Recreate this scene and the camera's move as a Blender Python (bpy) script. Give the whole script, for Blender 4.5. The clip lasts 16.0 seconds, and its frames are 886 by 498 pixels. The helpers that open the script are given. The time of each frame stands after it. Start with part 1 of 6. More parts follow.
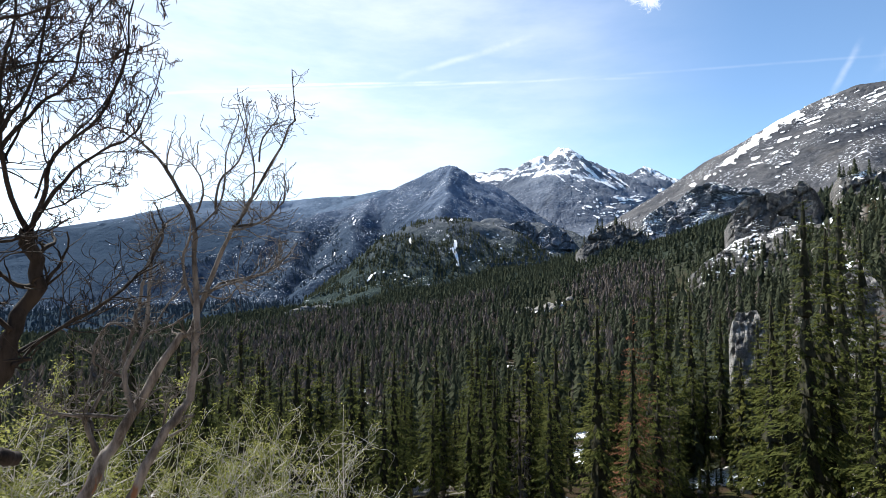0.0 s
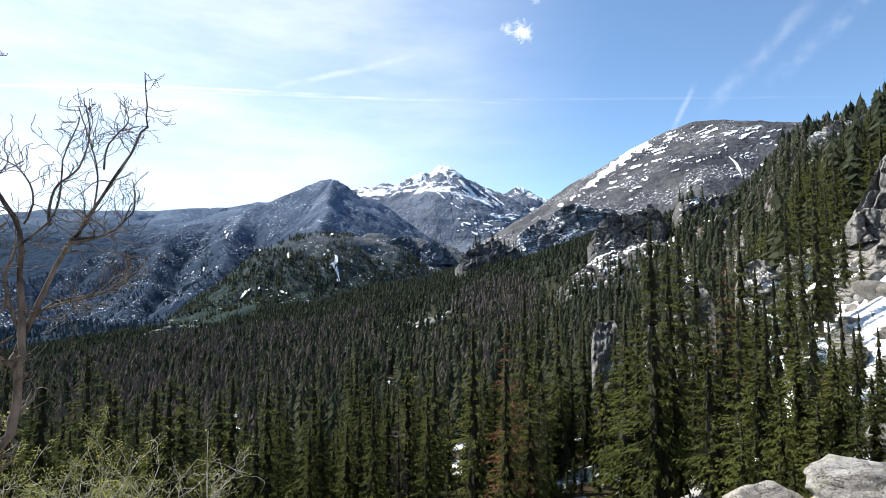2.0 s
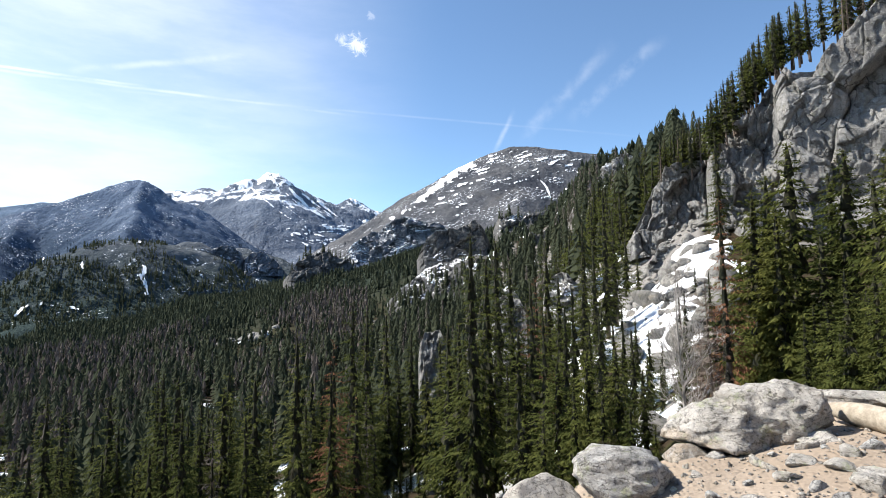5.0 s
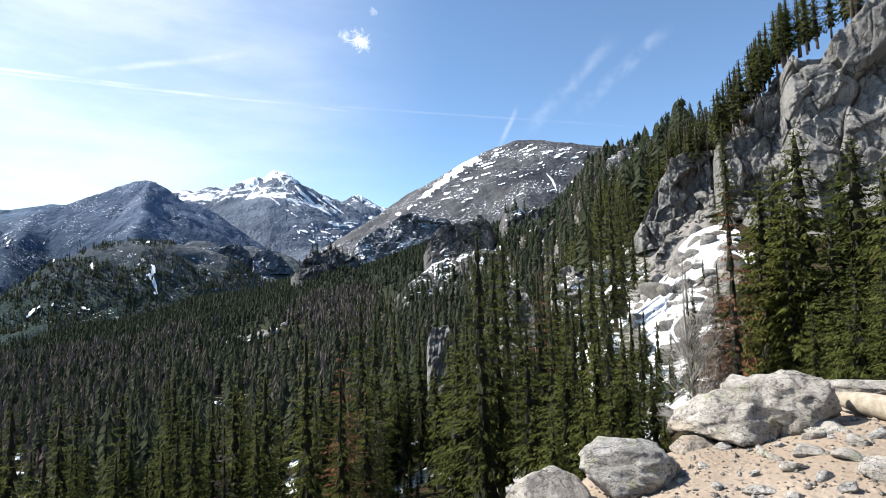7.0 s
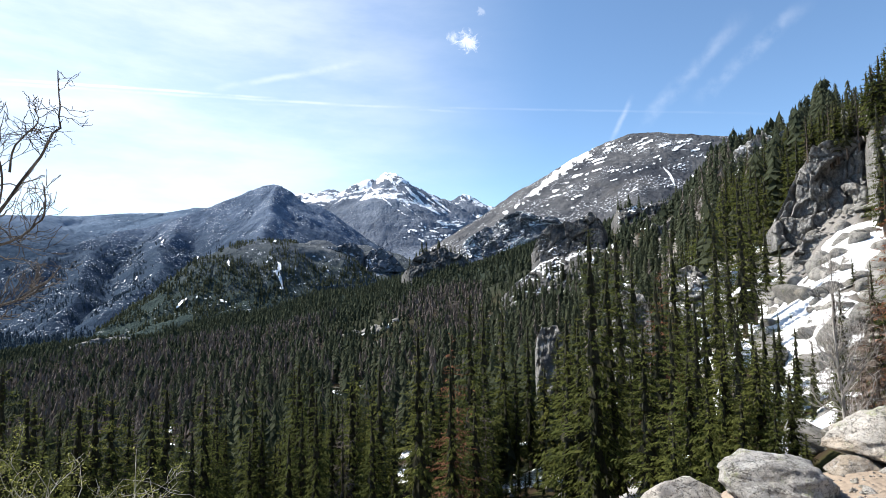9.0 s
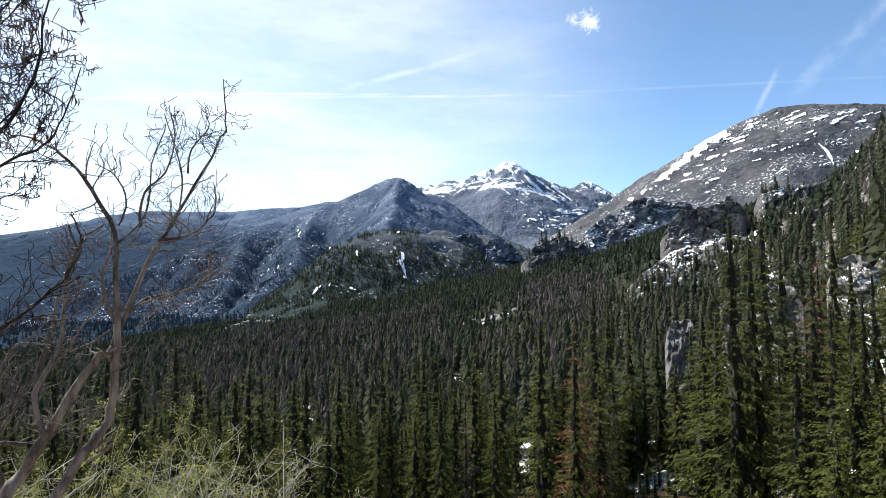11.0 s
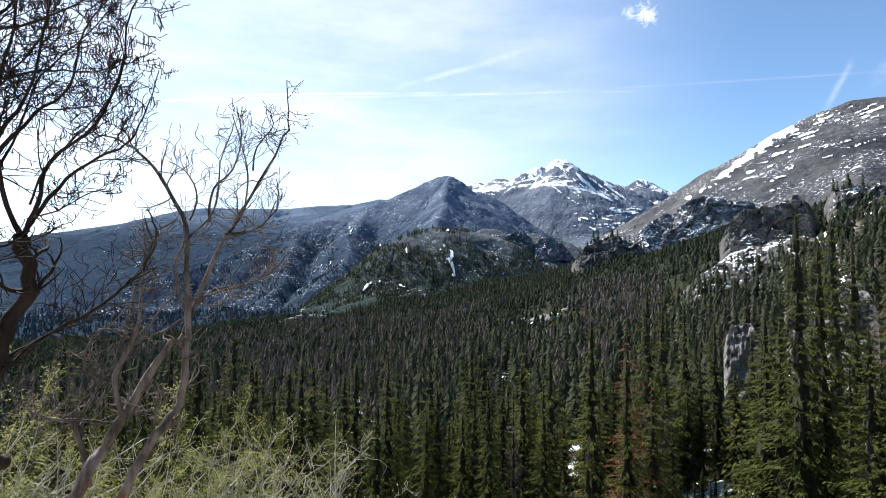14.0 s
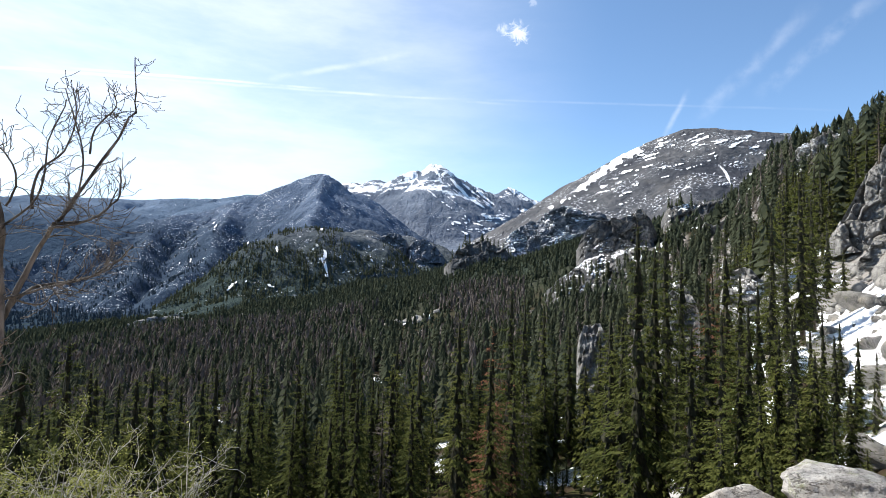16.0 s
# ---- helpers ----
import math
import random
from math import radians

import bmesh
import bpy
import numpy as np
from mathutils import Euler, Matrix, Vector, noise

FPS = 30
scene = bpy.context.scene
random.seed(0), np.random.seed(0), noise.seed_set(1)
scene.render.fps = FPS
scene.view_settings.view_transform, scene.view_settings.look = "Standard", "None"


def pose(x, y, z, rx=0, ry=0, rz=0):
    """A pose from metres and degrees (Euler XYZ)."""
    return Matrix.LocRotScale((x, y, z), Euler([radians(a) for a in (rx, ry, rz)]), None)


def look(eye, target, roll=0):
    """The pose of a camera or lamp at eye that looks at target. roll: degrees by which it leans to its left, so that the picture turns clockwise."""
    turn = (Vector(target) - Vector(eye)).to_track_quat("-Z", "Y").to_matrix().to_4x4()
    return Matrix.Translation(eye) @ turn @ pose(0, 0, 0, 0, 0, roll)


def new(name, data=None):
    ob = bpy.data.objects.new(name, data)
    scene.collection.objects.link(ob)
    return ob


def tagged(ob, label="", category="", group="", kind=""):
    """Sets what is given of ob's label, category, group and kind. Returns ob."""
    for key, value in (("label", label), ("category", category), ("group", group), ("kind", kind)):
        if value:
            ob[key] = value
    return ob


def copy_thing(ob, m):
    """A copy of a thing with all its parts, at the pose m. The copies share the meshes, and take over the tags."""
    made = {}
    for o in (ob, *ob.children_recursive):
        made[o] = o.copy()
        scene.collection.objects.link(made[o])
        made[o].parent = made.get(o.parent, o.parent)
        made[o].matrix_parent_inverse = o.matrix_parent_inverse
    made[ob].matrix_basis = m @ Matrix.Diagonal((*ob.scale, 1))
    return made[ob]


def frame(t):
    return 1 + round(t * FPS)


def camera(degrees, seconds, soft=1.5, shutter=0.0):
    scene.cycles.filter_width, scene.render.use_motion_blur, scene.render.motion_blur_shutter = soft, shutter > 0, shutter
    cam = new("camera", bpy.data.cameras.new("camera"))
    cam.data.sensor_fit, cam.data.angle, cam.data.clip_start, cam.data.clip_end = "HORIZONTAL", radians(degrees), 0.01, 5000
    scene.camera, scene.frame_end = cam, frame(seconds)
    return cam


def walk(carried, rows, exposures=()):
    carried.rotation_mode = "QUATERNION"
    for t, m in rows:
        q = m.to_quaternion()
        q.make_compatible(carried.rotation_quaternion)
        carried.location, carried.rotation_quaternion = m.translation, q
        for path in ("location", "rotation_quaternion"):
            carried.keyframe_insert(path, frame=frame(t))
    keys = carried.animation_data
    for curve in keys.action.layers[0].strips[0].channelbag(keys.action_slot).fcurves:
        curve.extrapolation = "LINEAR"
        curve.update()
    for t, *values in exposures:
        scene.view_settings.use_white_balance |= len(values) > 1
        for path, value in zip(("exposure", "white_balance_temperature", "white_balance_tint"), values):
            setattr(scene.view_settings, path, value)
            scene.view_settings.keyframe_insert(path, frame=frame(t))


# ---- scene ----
# ---- camera ----
cam = camera(79.0, 16.0, soft=0.9)
ROWS = [
    (0, -0.182, 0.059, 1.598, 92.63, -0.15, 9.45),
    (0.5, -0.157, 0.061, 1.605, 92.98, -0.12, 6.40),
    (1, -0.133, 0.075, 1.615, 93.41, -0.19, 3.06),
    (1.5, -0.095, 0.050, 1.625, 93.89, 0.15, -0.19),
    (2, -0.040, -0.020, 1.598, 94.22, 0.37, -3.11),
    (2.5, -0.010, -0.012, 1.610, 94.47, 0.38, -5.85),
    (3, 0.025, -0.010, 1.606, 94.76, 0.12, -8.58),
    (3.5, 0.095, 0.006, 1.593, 95.05, 0.48, -11.50),
    (4, 0.152, 0.003, 1.595, 95.18, 0.77, -14.69),
    (4.5, 0.185, -0.009, 1.599, 95.32, 0.82, -17.88),
    (4.7, 0.204, -0.012, 1.597, 95.32, 0.83, -19.04),
    (5.7, 0.250, -0.045, 1.604, 95.10, 1.60, -23.60),
    (6.8, 0.239, -0.060, 1.612, 94.80, 2.07, -22.07),
    (7, 0.236, -0.055, 1.606, 94.76, 1.90, -20.12),
    (7.5, 0.199, -0.053, 1.606, 94.90, 1.67, -16.88),
    (8, 0.158, -0.062, 1.606, 95.01, 1.35, -14.70),
    (8.5, 0.133, -0.058, 1.602, 95.12, 1.46, -11.41),
    (8.7, 0.116, -0.056, 1.597, 95.05, 1.28, -10.34),
    (10.8, -0.080, 0.060, 1.618, 93.85, -0.02, 2.34),
    (11, -0.070, 0.041, 1.608, 93.92, 0.29, 3.85),
    (11.5, -0.093, 0.015, 1.597, 93.78, 0.18, 8.64),
    (12, -0.122, 0.006, 1.593, 93.69, 0.17, 12.16),
    (12.5, -0.137, 0.000, 1.592, 93.61, 0.14, 14.24),
    (13, -0.141, 0.001, 1.594, 93.52, 0.13, 14.80),
    (13.5, -0.131, 0.002, 1.592, 93.54, -0.19, 12.45),
    (14, -0.118, 0.005, 1.591, 93.70, -0.70, 9.02),
    (14.5, -0.100, 0.009, 1.588, 93.71, -1.27, 5.72),
    (15, -0.070, -0.003, 1.586, 93.78, -1.37, 2.28),
    (15.5, -0.054, 0.003, 1.589, 93.84, -1.59, -1.07),
    (16, -0.028, -0.013, 1.579, 94.09, -1.34, -4.35),
]
walk(cam, [(t, pose(*r)) for t, *r in ROWS])

# ---- light ----
SUN_AZ, SUN_EL = -57.0, 46.0          # degrees from +Y towards +X, and above the horizon
scene.view_settings.exposure = 0.9


def heading(az, el):
    a, e = radians(az), radians(el)
    return Vector((math.sin(a) * math.cos(e), math.cos(a) * math.cos(e), math.sin(e)))


sun = new("sun", bpy.data.lights.new("sun", "SUN"))
sun.data.energy, sun.data.angle, sun.data.color = 5.0, radians(0.53), (1.0, 0.95, 0.86)
sun.matrix_world = look(heading(SUN_AZ, SUN_EL) * 50, (0, 0, 0))

# ---- node helpers ----
class Mat:
    """A material's node tree with short calls."""

    def __init__(self, name, world=None):
        if world:
            self.m = world
        else:
            self.m = bpy.data.materials.new(name)
        self.m.use_nodes = True
        self.t = self.m.node_tree
        self.t.nodes.clear()

    def n(self, kind, ins=None, **props):
        node = self.t.nodes.new(kind)
        for k, v in props.items():
            setattr(node, k, v)
        for k, v in (ins or {}).items():
            if isinstance(v, bpy.types.NodeSocket):
                self.t.links.new(v, node.inputs[k])
            else:
                node.inputs[k].default_value = v
        return node

    def pos(self):
        return self.n("ShaderNodeNewGeometry").outputs["Position"]

    def scaled(self, vec, s):
        s = (s, s, s) if isinstance(s, (int, float)) else s
        return self.n("ShaderNodeVectorMath", {0: vec, 1: s}, operation="MULTIPLY").outputs[0]

    def noise(self, vec, scale, detail=5.0, rough=0.55, distort=0.0):
        return self.n("ShaderNodeTexNoise", {"Vector": vec, "Scale": scale, "Detail": detail, "Roughness": rough, "Distortion": distort}).outputs["Fac"]

    def voronoi(self, vec, scale, feature="F1", out="Distance", rand=1.0):
        return self.n("ShaderNodeTexVoronoi", {"Vector": vec, "Scale": scale, "Randomness": rand}, feature=feature).outputs[out]

    def ramp(self, fac, lo, hi, a=0.0, b=1.0, smooth=True):
        return self.n("ShaderNodeMapRange", {0: fac, 1: lo, 2: hi, 3: a, 4: b}, interpolation_type="SMOOTHSTEP" if smooth else "LINEAR").outputs[0]

    def math(self, op, a, b=0.0, c=0.0):
        return self.n("ShaderNodeMath", {0: a, 1: b, 2: c}, operation=op).outputs[0]

    def mix(self, fac, a, b, mode="MIX"):
        a = (*a, 1.0) if isinstance(a, tuple) and len(a) == 3 else a
        b = (*b, 1.0) if isinstance(b, tuple) and len(b) == 3 else b
        node = self.n("ShaderNodeMix", {0: fac, 6: a, 7: b}, data_type="RGBA", blend_type=mode)
        return node.outputs[2]

    def xyz(self, vec):
        return self.n("ShaderNodeSeparateXYZ", {0: vec}).outputs

    def bump(self, height, strength=0.5, dist=0.1):
        return self.n("ShaderNodeBump", {"Height": height, "Strength": strength, "Distance": dist}).outputs[0]

    def finish(self, color, rough=0.8, normal=None, spec=0.1, trans=0.0, extra=None):
        ins = {"Base Color": (*color, 1.0) if isinstance(color, tuple) and len(color) == 3 else color, "Roughness": rough, "Specular IOR Level": spec}
        ins.update(extra or {})
        if normal is not None:
            ins["Normal"] = normal
        sh = self.n("ShaderNodeBsdfPrincipled", ins).outputs[0]
        if trans:
            tr = self.n("ShaderNodeBsdfTranslucent", {0: ins["Base Color"]}).outputs[0]
            sh = self.n("ShaderNodeMixShader", {0: trans, 1: sh, 2: tr}).outputs[0]
        self.t.links.new(sh, self.n("ShaderNodeOutputMaterial").inputs[0])
        return self.m


# ---- sky ----
world = bpy.data.worlds.new("sky")
scene.world = world
W = Mat("", world)
ray_dir = W.n("ShaderNodeTexCoord").outputs["Generated"]
sky = W.n("ShaderNodeTexSky", sky_type="NISHITA", sun_disc=False, sun_elevation=radians(SUN_EL), sun_rotation=radians(SUN_AZ), altitude=2900.0, air_density=1.0, dust_density=1.1, ozone_density=1.0)


def streak(az0, el0, az1, el1, width, power, seed):
    """A thin vapour trail between two directions of the sky: how dense it is along each direction."""
    a, b = (heading(az0, math.degrees(math.atan(el0))), heading(az1, math.degrees(math.atan(el1))))
    nrm = a.cross(b).normalized()
    along = (b - a * a.dot(b)).normalized()
    span = math.acos(max(-1, min(1, a.dot(b))))
    dot = lambda v: W.n("ShaderNodeVectorMath", {0: ray_dir, 1: tuple(v)}, operation="DOT_PRODUCT").outputs["Value"]
    wob = W.math("MULTIPLY", W.math("SUBTRACT", W.noise(W.scaled(ray_dir, 1.0), 14 + seed, 4), 0.5), width * 1.2)
    across = W.math("ABSOLUTE", W.math("ADD", dot(nrm), wob))
    ang = W.math("ARCTAN2", dot(along), dot(a))
    body = W.math("MULTIPLY", W.ramp(across, width, 0.0), W.math("MULTIPLY", W.ramp(ang, -0.12 * span, 0.15 * span), W.ramp(ang, 1.12 * span, 0.8 * span)))
    return W.math("MULTIPLY", W.math("MULTIPLY", body, W.ramp(W.noise(ray_dir, 9 + seed, 5), 0.3, 0.65)), power)


trails = [
    streak(-40, 0.29, 9.5, 0.350, 0.0035, 0.36, 1), streak(-12, 0.346, 39, 0.291, 0.003, 0.12, 3),
    streak(-30, 0.33, -10, 0.362, 0.003, 0.6, 5), streak(-14, 0.37, 0, 0.443, 0.008, 0.3, 8),
    streak(26.8, 0.275, 29.0, 0.35, 0.007, 0.32, 12), streak(30, 0.30, 39, 0.45, 0.018, 0.2, 15),
    streak(35.5, 0.33, 44, 0.45, 0.018, 0.2, 19),
]
total = trails[0]
for s in trails[1:]:
    total = W.math("ADD", total, s)
puff_n = W.noise(ray_dir, 58, 8, 0.7, 1.2)
for az, el, size, dens in ((10.3, 0.495, 0.016, 0.6), (11.9, 0.487, 0.025, 0.95), (13.5, 0.545, 0.012, 0.3)):
    c = heading(az, math.degrees(math.atan(el)))
    gap = W.n("ShaderNodeVectorMath", {0: ray_dir, 1: tuple(c)}, operation="DISTANCE").outputs["Value"]
    total = W.math("ADD", total, W.math("MULTIPLY", W.ramp(W.math("SUBTRACT", puff_n, W.math("MULTIPLY", gap, 0.36 / size)), 0.22, 0.48), dens))
up = W.xyz(ray_dir)[2]
near_sun = W.n("ShaderNodeVectorMath", {0: ray_dir, 1: tuple(heading(-37, 14))}, operation="DOT_PRODUCT").outputs["Value"]
wisp = W.ramp(W.noise(W.scaled(ray_dir, (1.0, 1.0, 4.0)), 3.2, 6, 0.6), 0.25, 0.75, 0.45, 1.0)
veil = W.math("MULTIPLY", W.ramp(near_sun, 0.55, 0.99), W.math("MULTIPLY", wisp, 0.95))
total = W.math("MINIMUM", W.math("ADD", total, veil), 1.0)
lit_cloud = W.mix(0.62, sky.outputs[0], (7.0, 7.3, 7.8), "MIX")
clear_sky = W.mix(1.0, sky.outputs[0], (1.0, 1.13, 1.15), "MULTIPLY")
sky_col = W.mix(total, clear_sky, lit_cloud)
W.t.links.new(W.n("ShaderNodeBackground", {0: sky_col, 1: 0.112}).outputs[0], W.n("ShaderNodeOutputWorld").inputs[0])


# ---- noise on arrays ----
def hash3(i, j, k, seed):
    h = (i.astype(np.int64) * 374761393 + j.astype(np.int64) * 668265263 + k.astype(np.int64) * 2147483647 + seed * 974634777) & 0xFFFFFFFF
    h = ((h ^ (h >> 13)) * 1274126177) & 0xFFFFFFFF
    h = ((h ^ (h >> 16)) * 2246822519) & 0xFFFFFFFF
    return ((h ^ (h >> 15)) & 0xFFFFFF) / float(0xFFFFFF)


def vnoise(x, y, z, seed=0):
    i, j, k = np.floor(x), np.floor(y), np.floor(z)
    u, v, w = x - i, y - j, z - k
    u, v, w = u * u * u * (u * (u * 6 - 15) + 10), v * v * v * (v * (v * 6 - 15) + 10), w * w * w * (w * (w * 6 - 15) + 10)
    r = 0.0
    for a in (0, 1):
        for b in (0, 1):
            for c in (0, 1):
                r = r + hash3(i + a, j + b, k + c, seed) * (u if a else 1 - u) * (v if b else 1 - v) * (w if c else 1 - w)
    return r * 2 - 1


def fbm(x, y, z=0.0, octaves=5, gain=0.5, seed=0, ridged=False):
    x, y, z = np.broadcast_arrays(np.asarray(x, float), np.asarray(y, float), np.asarray(z, float))
    total, amp, norm = np.zeros(x.shape), 1.0, 0.0
    for o in range(octaves):
        v = vnoise(x * 2 ** o + 17.3 * o, y * 2 ** o + 9.1 * o, z * 2 ** o + 4.7 * o, seed + o)
        total += amp * ((1 - 2 * np.abs(v)) if ridged else v)
        norm += amp
        amp *= gain
    return total / norm


# ---- mesh helpers ----
def mesh_of(name, verts, faces, mat=None, smooth=False, uv=None):
    me = bpy.data.meshes.new(name)
    verts = np.asarray(verts, float)
    if isinstance(faces, np.ndarray):
        k = faces.shape[1]
        me.vertices.add(len(verts))
        me.vertices.foreach_set("co", verts.ravel())
        me.loops.add(faces.size)
        me.loops.foreach_set("vertex_index", faces.ravel().astype(np.int32))
        me.polygons.add(len(faces))
        me.polygons.foreach_set("loop_start", np.arange(0, faces.size, k, dtype=np.int32))
        me.polygons.foreach_set("loop_total", np.full(len(faces), k, dtype=np.int32))
        me.update(calc_edges=True)
    else:
        me.from_pydata([tuple(v) for v in verts], [], [tuple(f) for f in faces])
    if uv is not None:
        lay = me.uv_layers.new(name="flank")
        idx = np.empty(len(me.loops), np.int32)
        me.loops.foreach_get("vertex_index", idx)
        lay.data.foreach_set("uv", np.asarray(uv, float)[idx].ravel())
    if smooth:
        me.polygons.foreach_set("use_smooth", np.ones(len(me.polygons), bool))
    if mat:
        me.materials.append(mat)
    me.update()
    return me


def grid_faces(nu, nv, wrap=False):
    i, j = np.meshgrid(np.arange(nu if wrap else nu - 1), np.arange(nv - 1), indexing="ij")
    a = i * nv + j
    b = ((i + 1) % nu) * nv + j
    return np.stack([a, b, b + 1, a + 1], -1).reshape(-1, 4)


def part(name, me, parent, label=""):
    ob = new(name, me)
    ob.parent = parent
    return tagged(ob, label=label)


def spot(az, r, z=0.0):
    a = radians(az)
    return Vector((r * math.sin(a), r * math.cos(a), z))


EYE = 1.6


# ---- ground plan: height along lines that fan out from the ledge ----
RINGS = np.array([0.0, 3, 6, 9, 14, 22, 45, 90, 180, 350, 700, 1200, 2500, 5300])
FANS = []


def fan(az, *heights):
    FANS.append((az, np.array(heights, float)))


fan(-100, 0, 0, 0.2, 0.6, 1.5, 3, 8, 16, 20, 20, 0, -60, -90, -60)
fan(-70, 0, -0.2, -1.4, -3, -5, -7.5, -13, -24, -38, -52, -70, -95, -120, -60)
fan(-42, 0, -0.3, -2.2, -4.0, -6.5, -9.0, -17, -29, -42, -54, -74, -110, -130, -60)
fan(-22, 0, -0.3, -2.6, -4.6, -7.0, -9.3, -20, -33, -43, -48, -46, -80, -110, -50)
fan(-11, 0, -0.3, -2.6, -4.7, -7.1, -9.6, -20.5, -32, -41, -44, -32, -32, -40, -20)
fan(-2, 0, -0.3, -2.6, -4.8, -7.2, -9.8, -21, -31, -38, -38, -14, 20, 70, 100)
fan(11, 0, -0.2, -2.2, -4.4, -7.2, -10.5, -21, -30, -34, -26, 30, 62, 150, 200)
fan(20, 0, -0.1, -1.6, -4.0, -7.0, -10.5, -19, -27, -27, -6, 62, 110, 200, 200)
fan(30, 0, 0, -0.9, -3.4, -6.5, -9.5, -15, -19, -8, 34, 95, 150, 260, 260)
fan(38, 0, 0, -0.25, -2.6, -5.4, -7.0, -7.5, 2, 28, 80, 140, 200, 300, 300)
fan(48, 0, 0, 0.06, -0.3, -2.2, -3.5, -4.0, 11, 50, 95, 160, 220, 300, 300)
fan(60, 0, 0, 0.25, 0.38, -1.2, -2.0, 0, 9, 52, 110, 200, 250, 300, 300)
fan(80, 0, 0.05, 0.3, 0.5, 0.8, 1.5, 6, 22, 90, 150, 210, 260, 300, 300)
fan(150, 0, 0.1, 0.4, 0.9, 2.0, 5, 16, 40, 90, 150, 210, 260, 300, 300)
fan(210, 0, 0.1, 0.4, 0.9, 2.0, 5, 16, 40, 90, 150, 210, 260, 300, 300)
fan(260, 0, 0, 0.2, 0.6, 1.5, 3, 8, 16, 20, 20, 0, -60, -90, -60)
FAN_AZ = np.array([f[0] for f in FANS], float)
FAN_Z = np.array([f[1] for f in FANS])


def plan_height(x, y):
    x, y = np.asarray(x, float), np.asarray(y, float)
    r, az = np.hypot(x, y), np.degrees(np.arctan2(x, y))
    az = np.where(az < -100, az + 360, az)
    k = np.clip(np.searchsorted(FAN_AZ, az, side="right") - 1, 0, len(FAN_AZ) - 2)
    u = (az - FAN_AZ[k]) / (FAN_AZ[k + 1] - FAN_AZ[k])
    u = u * u * (3 - 2 * u)
    q = np.clip(np.searchsorted(RINGS, r, side="right") - 1, 0, len(RINGS) - 2)
    v = np.clip((r - RINGS[q]) / (RINGS[q + 1] - RINGS[q]), 0, 1)
    z0 = FAN_Z[k, q] * (1 - v) + FAN_Z[k, q + 1] * v
    z1 = FAN_Z[k + 1, q] * (1 - v) + FAN_Z[k + 1, q + 1] * v
    return z0 * (1 - u) + z1 * u


def ground_height(x, y):
    x, y = np.asarray(x, float), np.asarray(y, float)
    r = np.hypot(x, y)
    z = plan_height(x, y)
    rough = np.clip((r - 7) / 40, 0, 1)
    z = z + fbm(x / 160, y / 160, 0, 4, seed=3) * np.clip((r - 60) / 500, 0, 1) * 9
    z = z + fbm(x / 22, y / 22, 0, 4, seed=5) * rough * 2.2
    z = z + fbm(x / 1.7, y / 1.7, 0, 4, seed=7) * 0.05
    return z

# ---- materials ----
def rock_colors(m, vec, scale, light, dark, warm):
    big = m.noise(vec, 0.35 * scale, 6, 0.6)
    fine = m.noise(vec, 3.5 * scale, 8, 0.65)
    c = m.mix(m.ramp(big, 0.35, 0.65), dark, light)
    c = m.mix(m.ramp(m.noise(vec, 0.9 * scale, 5), 0.55, 0.75, 0, 0.55), c, warm)
    c = m.mix(m.ramp(fine, 0.3, 0.7, 0.0, 0.45), c, tuple(v * 0.55 for v in dark), "MIX")
    return c, fine


def mountain_material(name, light, dark, warm, snow_lo, snow_hi, streaks, speckle, wood_top, wood_soft, gully=(30.0, 2.0), wood=((0.02, 0.033, 0.042), (0.055, 0.078, 0.09))):
    """Bare rock above, trees as a dark cover below wood_top, and snow lying in gullies and patches. The default wood
    colours are blued by painted haze.
    """
    m = Mat(name)
    p = m.pos()
    z = m.xyz(p)[2]
    uv = m.n("ShaderNodeUVMap", uv_map="flank").outputs[0]
    q = m.scaled(p, 0.01)
    rock, fine = rock_colors(m, q, 1.0, light, dark, warm)
    wood_n = m.noise(q, 2.2, 7, 0.65)
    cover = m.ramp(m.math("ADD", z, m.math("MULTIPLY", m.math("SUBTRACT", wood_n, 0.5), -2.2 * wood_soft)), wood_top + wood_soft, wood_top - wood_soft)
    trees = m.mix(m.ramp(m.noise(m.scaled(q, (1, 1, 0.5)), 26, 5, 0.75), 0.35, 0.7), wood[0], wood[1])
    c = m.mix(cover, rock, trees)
    flow = m.noise(m.scaled(uv, (gully[0], gully[1], 1.0)), 1.0, 6, 0.62, 0.5)
    patch = m.noise(q, 1.6, 7, 0.66)
    spots = m.noise(q, 11.0, 6, 0.7)
    lie = m.math("ADD", m.math("MULTIPLY", flow, streaks), m.math("MULTIPLY", patch, 1.0 - streaks))
    high = m.ramp(z, snow_lo, snow_hi, -0.12, 0.07, smooth=False)
    snow = m.ramp(m.math("ADD", lie, high), 0.525, 0.56)
    some = m.math("MULTIPLY", m.ramp(spots, 0.64 - speckle, 0.70 - speckle), m.ramp(m.noise(q, 0.8, 4), 0.45, 0.6))
    snow = m.math("MAXIMUM", snow, some)
    c = m.mix(snow, c, (0.82, 0.85, 0.9))
    h = m.math("ADD", m.noise(q, 6.0, 8, 0.7), m.math("MULTIPLY", m.voronoi(q, 5.0), 0.5))
    return m.finish(c, 0.9, m.bump(h, 0.8, 12.0), 0.0)


